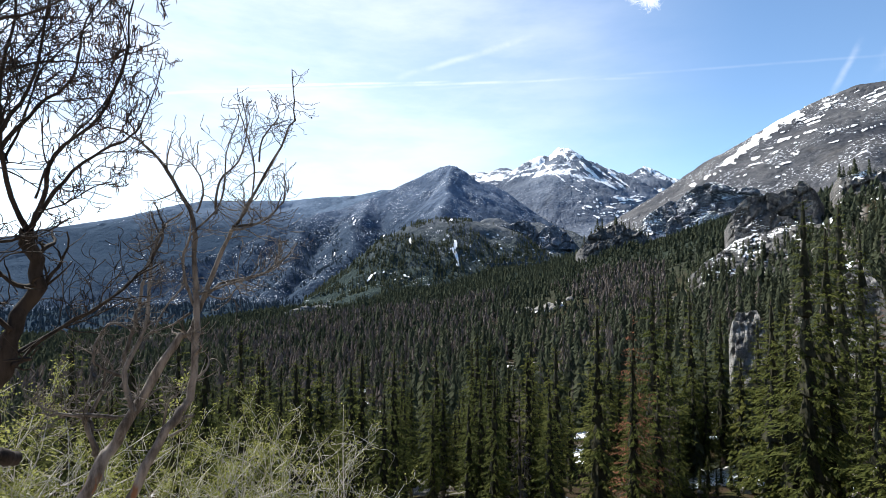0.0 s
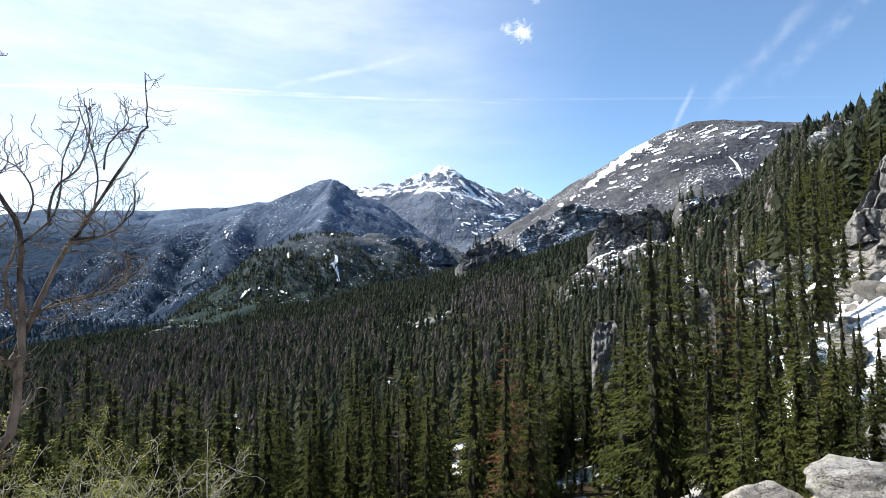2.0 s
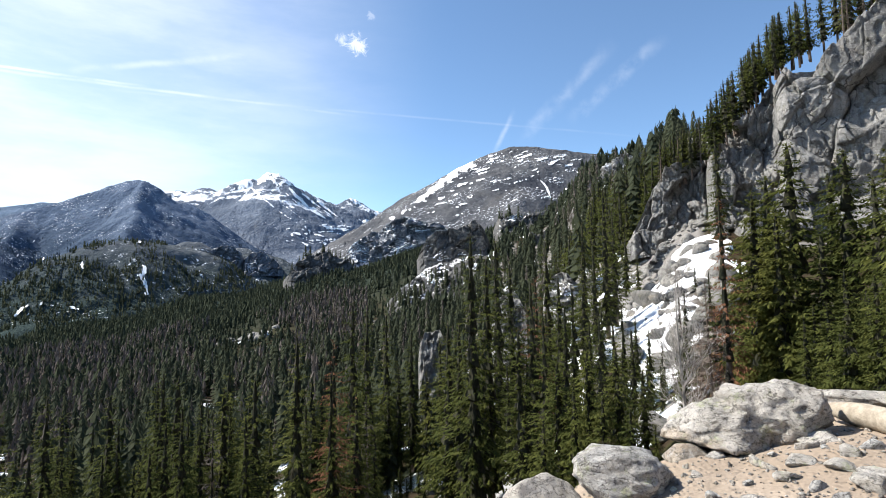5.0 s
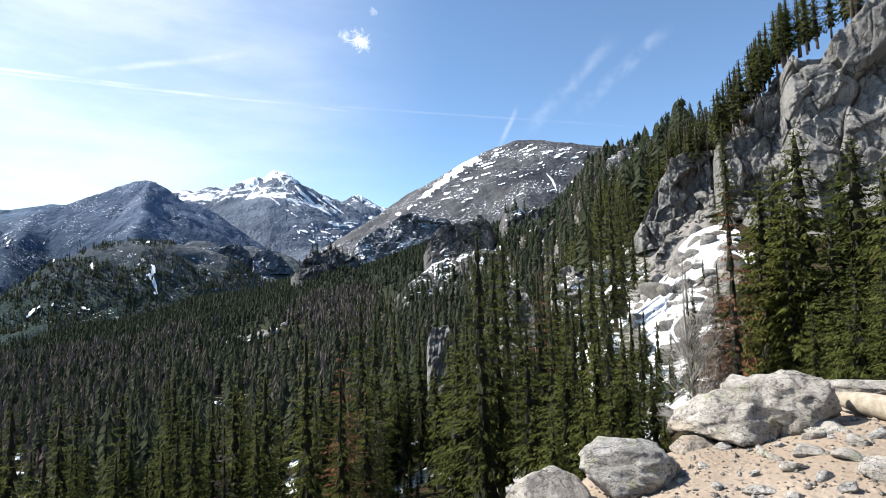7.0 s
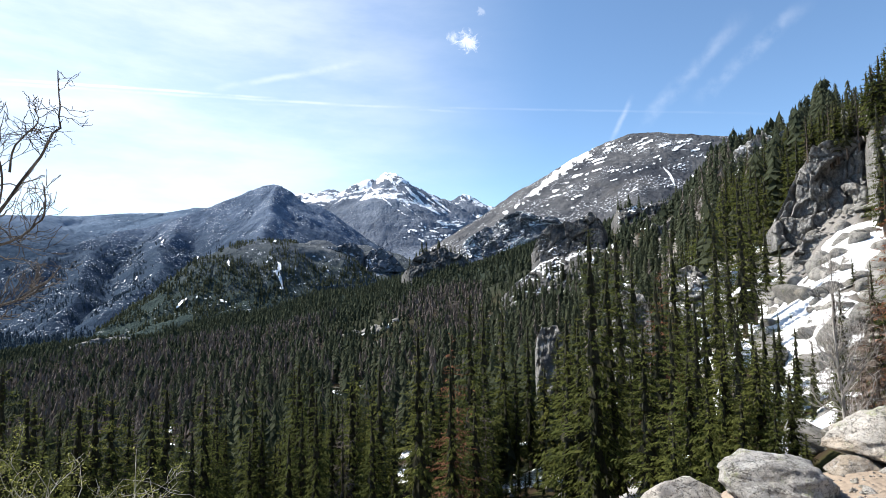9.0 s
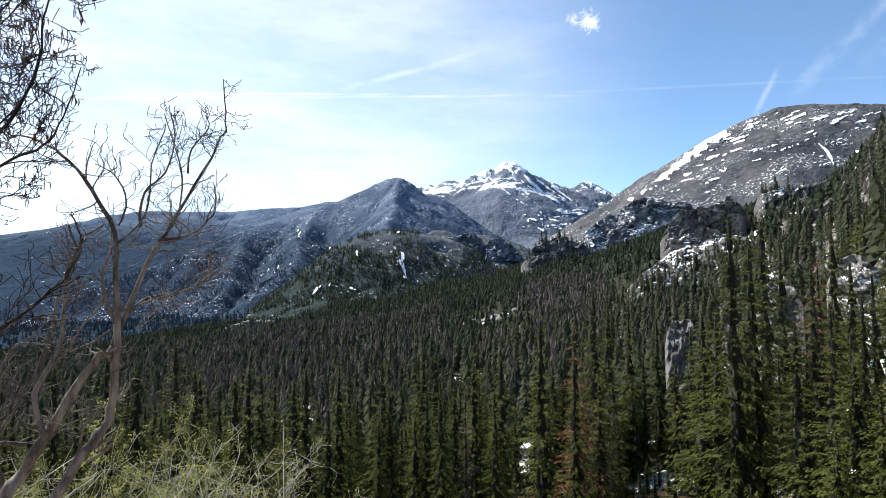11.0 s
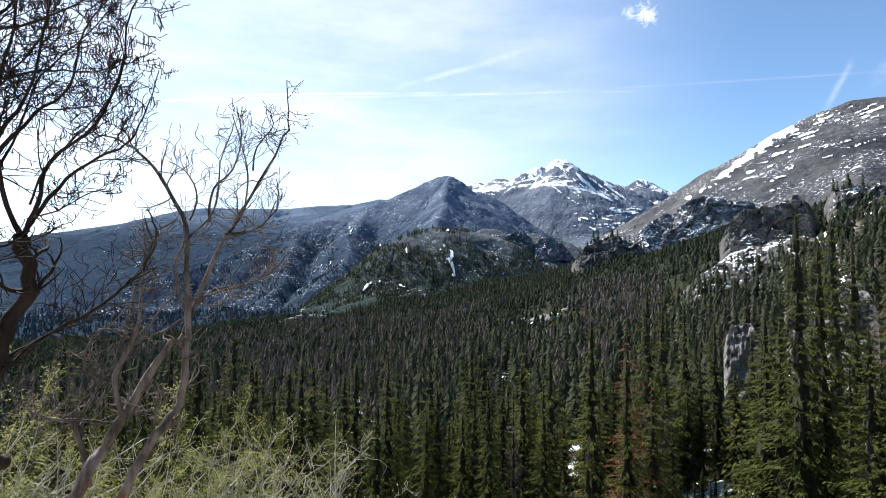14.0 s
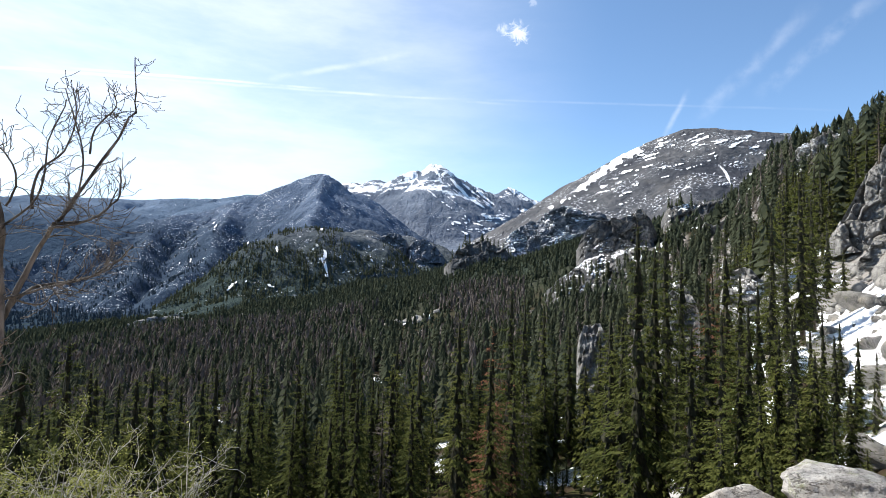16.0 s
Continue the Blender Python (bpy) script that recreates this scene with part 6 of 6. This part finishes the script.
def twisted_tree():
    root = new("bare_tree")
    base = sighted(-50.6, 4.35, -0.48)
    root.location = base
    t = Branches(41, 0.0026)
    t.limb(way(5.0, (-50.6, -0.48), (-50.1, -0.324), (-49.6, -0.252), (-48.8, -0.162), (-47.7, -0.078), (-46.4, -0.025), (-47.0, 0.061)), 0.068, 0.0420, 5, 1, 0.80, begin=0.55, sides=12)
    t.limb(way((5.0, 5.3), (-49.5, -0.257), (-48.4, -0.261), (-47.2, -0.266)), 0.055, 0.045, 0)
    t.limb(way(4.95, (-50.1, -0.24), (-50.2, -0.193), (-50.1, -0.165)), 0.035, 0.012, 0)
    part("trunk", t.mesh("trunk", MAT_DARK_BARK), root, "dark peeling trunk with an orange scar")
    c = Branches(42, 0.0026)
    c.limb(way((5.0, 4.7), (-47.0, 0.061), (-48.2, 0.107), (-49.1, 0.203), (-49.0, 0.293), (-48.3, 0.396), (-48.7, 0.506)), 0.018, 0.0054, 7, 2, 0.55)
    c.limb(way((5.0, 4.8), (-46.9, 0.063), (-46.1, 0.111), (-45.5, 0.174), (-42.2, 0.244), (-40.4, 0.341), (-40.1, 0.429), (-38.6, 0.485)), 0.017, 0.0036, 8, 2, 0.55)
    c.limb(way((5.0, 5.2), (-47.0, 0.061), (-44.7, 0.138), (-42.0, 0.189), (-39.8, 0.217), (-38.5, 0.264), (-37.4, 0.347)), 0.015, 0.0032, 7, 2, 0.55)
    c.limb(way((5.0, 5.5), (-47.8, -0.121), (-45.3, -0.089), (-41.8, -0.051), (-38.9, -0.004), (-37.6, 0.029)), 0.015, 0.0054, 9, 1, 0.48)
    c.limb(way((4.95, 4.7), (-49.0, 0.176), (-46.7, 0.245), (-44.3, 0.299), (-43.5, 0.388), (-41.4, 0.464)), 0.013, 0.0036, 7, 2, 0.55)
    c.limb(way((5.0, 5.5), (-47.7, -0.138), (-46.0, -0.102), (-44.0, -0.076), (-41.8, -0.053), (-39.1, -0.008), (-36.9, 0.017)), 0.0096, 0.0060, 9, 1, 0.5)
    c.limb(way((5.0, 5.4), (-47.1, -0.115), (-45.0, -0.087), (-42.2, -0.067), (-39.4, -0.039)), 0.0060, 0.0045, 7, 1, 0.4)
    c.limb(way((5.0, 4.9), (-46.9, 0.030), (-48.5, 0.021), (-49.1, -0.013), (-49.0, -0.046)), 0.0042, 0.0037, 4, 1, 0.3)
    c.limb(way((4.95, 4.8), (-49.1, 0.156), (-49.4, 0.216), (-49.5, 0.259), (-48.4, 0.298), (-46.9, 0.349), (-46.1, 0.398), (-46.6, 0.441)), 0.0084, 0.0045, 8, 2, 0.5)
    c.limb(way((5.0, 4.9), (-48.7, 0.157), (-47.8, 0.211), (-47.2, 0.253), (-46.4, 0.305), (-44.7, 0.348), (-42.6, 0.404), (-40.8, 0.460)), 0.0078, 0.0037, 8, 2, 0.5)
    c.limb(way((5.0, 5.0), (-46.6, 0.108), (-45.7, 0.163), (-44.0, 0.211), (-42.3, 0.253), (-41.0, 0.304), (-40.4, 0.364), (-41.2, 0.409)), 0.0072, 0.0037, 8, 2, 0.5)
    c.limb(way((5.0, 5.1), (-46.8, 0.086), (-44.7, 0.102), (-42.6, 0.131), (-41.2, 0.142)), 0.0054, 0.0037, 5, 2, 0.4)
    c.limb(way((4.9, 4.7), (-52.1, 0.216), (-50.5, 0.264), (-48.0, 0.299), (-45.5, 0.317), (-42.4, 0.328), (-39.6, 0.366)), 0.0084, 0.0045, 8, 2, 0.5)
    c.limb(way((4.9, 4.7), (-52.2, 0.274), (-50.9, 0.340), (-49.0, 0.393), (-47.5, 0.437)), 0.0096, 0.0075, 7, 2, 0.5)
    c.limb(way((4.9, 4.8), (-51.4, 0.231), (-49.2, 0.273), (-46.7, 0.254), (-44.1, 0.262), (-41.4, 0.279)), 0.0054, 0.0037, 8, 2, 0.45)
    part("crown", c.mesh("crown", MAT_DARK_BARK), root, "tangle of dark bare twigs")
    r = Branches(43, 0.0026)
    r.limb(way((4.6, 4.4), (-64, -0.5), (-57.0, -0.152), (-55.7, 0.017), (-54.6, 0.144), (-53.3, 0.273), (-51.3, 0.406), (-50.2, 0.515)), 0.047, 0.0090, 8, 2, 0.55)
    r.limb(way((4.6, 4.4), (-55.1, 0.065), (-52.3, 0.110), (-49.6, 0.184), (-47.2, 0.271), (-46.1, 0.406), (-45.8, 0.522)), 0.019, 0.0045, 8, 2, 0.55)
    r.limb(way((4.6, 4.7), (-56, -0.05), (-54.2, -0.031), (-52.1, 0.018), (-48.9, 0.044), (-46.4, 0.050)), 0.017, 0.0067, 5, 2, 0.55)
    r.limb(way((4.5, 4.3), (-53.7, 0.251), (-50.7, 0.340), (-47.0, 0.384), (-42.9, 0.449)), 0.015, 0.0036, 8, 2, 0.55)
    r.limb(way((4.5, 4.4), (-60, 0.10), (-57, 0.22), (-55.5, 0.36), (-54, 0.50)), 0.015, 0.0045, 5, 2, 0.55)
    catkins(root, c.leaf_at + r.leaf_at)
    part("second_stem", r.mesh("second_stem", MAT_DARK_BARK), root)
    for ob in root.children:
        ob.matrix_basis = Matrix.Translation(-base)
    return tagged(root, "gnarled bare tree with dark bark and hanging catkins", "tree")


def pale_tree():
    root = new("bare_tree")
    base = sighted(-43.0, 5.1, -0.45)
    root.location = base
    t = Branches(51, 0.0034)
    t.limb(way((5.9, 6.2), (-43.6, -0.45), (-43.0, -0.355), (-41.3, -0.293), (-39.9, -0.247), (-36.6, -0.138), (-34.3, -0.088)), 0.065, 0.0290, 4, 1, 0.65, begin=0.6, sides=12)
    t.limb(way((5.7, 6.1), (-41.5, -0.45), (-39.7, -0.366), (-36.2, -0.254), (-34.5, -0.205), (-34.0, -0.115), (-34.1, -0.029)), 0.045, 0.0250, 4, 1, 0.65, begin=0.6, sides=10)
    part("trunk", t.mesh("trunk", MAT_ASPEN), root, "pale forked trunk with an orange split near the foot")
    c = Branches(52, 0.0026)
    c.limb(way((6.2, 6.1), (-34.3, -0.088), (-33.0, -0.020), (-31.4, 0.061), (-29.3, 0.125), (-26.6, 0.225), (-25.2, 0.291), (-25.7, 0.363)), 0.027, 0.0040, 20, 1, 0.48)
    c.limb(way((6.1, 6.0), (-34.1, -0.029), (-34.6, 0.088), (-36.3, 0.153), (-38.1, 0.198), (-40.5, 0.224), (-42.5, 0.225)), 0.024, 0.0048, 14, 1, 0.48)
    c.limb(way((6.0, 6.2), (-39.0, -0.221), (-39.7, -0.154), (-38.1, -0.072), (-37.9, 0.019), (-36.9, 0.067), (-37.9, 0.117)), 0.024, 0.0060, 15, 1, 0.48)
    c.limb(way((6.4, 6.6), (-41.3, -0.320), (-42.1, -0.247), (-42.5, -0.223), (-44.2, -0.211), (-45.7, -0.199)), 0.027, 0.0072, 9, 1, 0.48)
    c.limb(way((6.5, 6.5), (-42.5, -0.223), (-41.5, -0.184), (-40.6, -0.149), (-41.5, -0.129), (-42.0, -0.101)), 0.018, 0.0048, 9, 1, 0.48)
    c.limb(way((6.1, 6.3), (-34.1, -0.039), (-31.4, -0.020), (-28.0, 0.000), (-25.7, 0.031)), 0.013, 0.0040, 12, 1, 0.48)
    c.limb(way((6.1, 6.2), (-31.2, 0.071), (-29.2, 0.082), (-27.2, 0.103), (-26.3, 0.145)), 0.012, 0.0040, 12, 1, 0.48)
    c.limb(way((6.1, 5.9), (-34.1, -0.059), (-35.2, 0.000), (-34.7, 0.060), (-32.1, 0.121), (-31.6, 0.203), (-30.5, 0.277)), 0.015, 0.0040, 16, 1, 0.48)
    c.limb(way(6.05, (-29.3, 0.125), (-29.0, 0.185), (-29.9, 0.247), (-30.8, 0.293)), 0.009, 0.0040, 11, 1, 0.48)
    c.limb(way(6.1, (-39.9, -0.242), (-37.5, -0.190), (-35.8, -0.183)), 0.011, 0.0040, 5, 1, 0.49)
    c.limb(way(6.0, (-36.2, -0.254), (-34.9, -0.237), (-34.1, -0.233)), 0.018, 0.0120, 1, 1, 0.33)
    c.limb(way((6.3, 6.2), (-39.9, -0.163), (-41.1, -0.152), (-41.9, -0.140), (-42.2, -0.118), (-41.7, -0.096), (-40.9, -0.079), (-39.4, -0.089), (-38.1, -0.096)), 0.016, 0.007, 9, 1, 0.4)
    c.limb(way((6.2, 6.4), (-40.2, -0.225), (-42.4, -0.216), (-44.6, -0.210), (-45.5, -0.207), (-45.7, -0.198), (-46.7, -0.178)), 0.017, 0.006, 11, 1, 0.4)
    c.limb(way((6.2, 6.2), (-40.3, -0.225), (-38.7, -0.221), (-37.9, -0.208), (-36.6, -0.199)), 0.012, 0.005, 7, 1, 0.35)
    c.limb(way((6.3, 6.3), (-41.7, -0.278), (-42.3, -0.245), (-42.7, -0.218), (-42.3, -0.195), (-41.5, -0.177), (-41.2, -0.150)), 0.026, 0.008, 8, 1, 0.45)
    c.limb(way((6.2, 6.6), (-33.9, -0.057), (-32.0, -0.018), (-29.8, -0.009), (-27.6, 0.003), (-25.9, 0.028), (-24.8, 0.052)), 0.016, 0.005, 14, 1, 0.45)
    c.limb(way((6.2, 6.3), (-39.9, -0.179), (-39.7, -0.130), (-39.1, -0.080), (-38.7, -0.034), (-38.1, 0.018), (-37.3, 0.061), (-38.0, 0.098)), 0.022, 0.007, 12, 1, 0.5)
    c.limb(way((6.2, 6.4), (-34.5, -0.066), (-36.5, -0.089), (-38.1, -0.099), (-39.4, -0.126)), 0.012, 0.005, 7, 1, 0.35)
    c.limb(way((6.15, 6.2), (-30.9, 0.079), (-28.8, 0.086), (-27.3, 0.103), (-26.1, 0.134), (-26.2, 0.176)), 0.013, 0.005, 9, 1, 0.4)
    c.limb(way((6.1, 6.1), (-32.5, 0.100), (-32.2, 0.157), (-30.6, 0.192), (-29.8, 0.245), (-30.2, 0.296)), 0.012, 0.004, 9, 1, 0.4)
    c.limb(way((6.1, 6.0), (-28.6, 0.194), (-28.3, 0.236), (-26.8, 0.275), (-27.1, 0.297)), 0.009, 0.004, 7, 1, 0.3)
    c.limb(way((6.1, 6.1), (-36.0, -0.264), (-34.6, -0.251), (-34.2, -0.240)), 0.014, 0.006, 2, 1, 0.25)
    c.limb(way((6.2, 6.0), (-36.5, -0.254), (-36.3, -0.213), (-35.0, -0.189)), 0.014, 0.006, 4, 1, 0.3)
    c.limb(way((6.2, 6.4), (-33.4, -0.036), (-31.4, -0.044), (-30.4, -0.027), (-28.7, -0.032)), 0.009, 0.004, 7, 1, 0.35)
    c.limb(way((6.2, 6.3), (-37.5, -0.091), (-36.6, -0.054), (-35.2, -0.016), (-35.6, 0.032)), 0.01, 0.004, 8, 1, 0.4)
    c.limb(way((6.1, 6.2), (-35.4, 0.100), (-36.8, 0.080), (-37.5, 0.051), (-39.1, 0.032)), 0.01, 0.004, 8, 1, 0.4)
    c.limb(way((6.1, 6.0), (-34.2, 0.101), (-33.6, 0.141), (-34.6, 0.180), (-36.2, 0.197)), 0.009, 0.004, 8, 1, 0.4)
    part("crown", c.mesh("crown", MAT_GREY_BARK), root, "sparse bare grey twigs")
    for ob in root.children:
        ob.matrix_basis = Matrix.Translation(-base)
    return tagged(root, "pale twisted bare tree with a forked trunk", "tree")


MAT_CATKIN = bark_material("catkin", (0.07, 0.045, 0.035), (0.16, 0.1, 0.075), 30)
MAT_GREY_BARK = bark_material("grey_twig_bark", (0.045, 0.041, 0.038), (0.21, 0.195, 0.18), 10)
MAT_DARK_BARK = bark_material("dark_peeling_bark", (0.012, 0.01, 0.009), (0.045, 0.036, 0.03), 9, 0.3, scar=(0.76, 0.96))
MAT_LEAF = needle_material("young_aspen_leaves", (0.19, 0.205, 0.055), (0.4, 0.41, 0.14), 0.5)
twisted_tree()
pale_tree()


def shrub(seed, height, stems, leaves, bark, label, spread=0.6, depth=2, name="aspen_shrub"):
    root = new(name)
    b = Branches(seed, 0.003, (0.22, 0.45), 0.28)
    g = b.rng
    for s in range(stems):
        a = g.uniform(0, 6.28)
        d = Vector((math.cos(a) * spread * g.random(), math.sin(a) * spread * g.random(), 1)).normalized()
        b.twig((0.3 * math.cos(a) * g.random(), 0.3 * math.sin(a) * g.random(), -0.4), d, height * g.uniform(0.5, 0.9), 0.0045 * height, depth, 0.25, 0.05, 3)
    part("branchwork", b.mesh("branchwork", bark), root)
    if leaves:
        V, F = [], []
        tall = max(p.z for p in b.leaf_at)
        for _ in range(leaves):
            p = g.choice(b.leaf_at) + Vector((g.gauss(0, 0.05), g.gauss(0, 0.05), g.gauss(0, 0.05)))
            if p.z < tall * g.uniform(0.1, 0.6):
                continue
            u = Vector((g.gauss(0, 1), g.gauss(0, 1), g.gauss(0, 1))).normalized()
            w = u.orthogonal().normalized()
            k = g.uniform(0.014, 0.025)
            i = len(V)
            V += [p - u * k, p + w * k * 0.7, p + u * k, p - w * k * 0.7]
            F.append((i, i + 1, i + 2, i + 3))
        part("leaves", mesh_of("leaves", [tuple(v) for v in V], F, MAT_LEAF), root)
    return tagged(root, label, "shrub", "shrubs below the ledge")


SHRUBS = [shrub(800 + i, 5.0, 9, 7200, MAT_PALE_TWIG, "grey-stemmed aspen shrub with small yellow-green spring leaves") for i in range(3)]
SHRUBS += [shrub(810 + i, 4.2, 10, 2600, MAT_PALE_TWIG, "bare grey many-stemmed shrub with pale twigs", 0.9) for i in range(2)]
krng = random.Random(21)


def put_shrub(proto, az, r, top_el):
    p = spot(az, r)
    z = float(ground_height(p.x, p.y))
    h = max(v.co.z for v in proto.children[0].data.vertices)
    k = (EYE + r * top_el - z) / h
    m = Matrix.Translation((p.x, p.y, z)) @ Matrix.Rotation(krng.random() * 6.28, 4, "Z")
    if proto not in USED:
        USED.add(proto)
        proto.matrix_basis = m
        ob = proto
    else:
        ob = copy_thing(proto, m)
    ob.scale = (k, k, k)


for az, r, el, kind in [(-33.5, 19, -0.185, 0), (-29.5, 20, -0.20, 1), (-26.5, 20.5, -0.22, 3), (-23.0, 19.5, -0.22, 4), (-21.0, 19, -0.28, 3), (-37.5, 18, -0.22, 2), (-41, 19, -0.19, 0), (-44.5, 17, -0.17, 1), (-48, 18, -0.15, 2), (-51.5, 17, -0.12, 4), (-55, 16, -0.10, 0), (-46, 13, -0.25, 3), (-39, 14, -0.30, 4), (-32, 15, -0.30, 3), (-27, 16, -0.31, 0), (-52, 13, -0.24, 1), (-58, 15, -0.08, 3), (-24.5, 16, -0.33, 4), (-36, 23, -0.19, 1), (-47, 22, -0.16, 0), (-53, 24, -0.12, 1), (-30, 13, -0.36, 1), (-43, 12, -0.33, 0)]:
    put_shrub(SHRUBS[kind], az, r, el)

# the bare birch behind the boulders
birch = Branches(900, 0.0035)
b0 = spot(45.3, 15)
b0.z = float(ground_height(b0.x, b0.y))
top = EYE + 15 * 0.045
birch.limb([b0 + Vector((0, 0, -0.3)), Vector((b0.x - 0.05, b0.y, b0.z + (top - b0.z) * 0.35)), Vector((b0.x - 0.12, b0.y + 0.05, b0.z + (top - b0.z) * 0.65)), Vector((b0.x - 0.1, b0.y, top))], 0.05, 0.012, 60, 2, 1.15, 0.13, 0.13, begin=0.22)
bt = new("birch")
bt.location = b0
ob = part("trunk", birch.mesh("trunk", MAT_BIRCH), bt)
ob.matrix_basis = Matrix.Translation(-b0)
tagged(bt, "leafless white-barked birch behind the boulders", "tree")
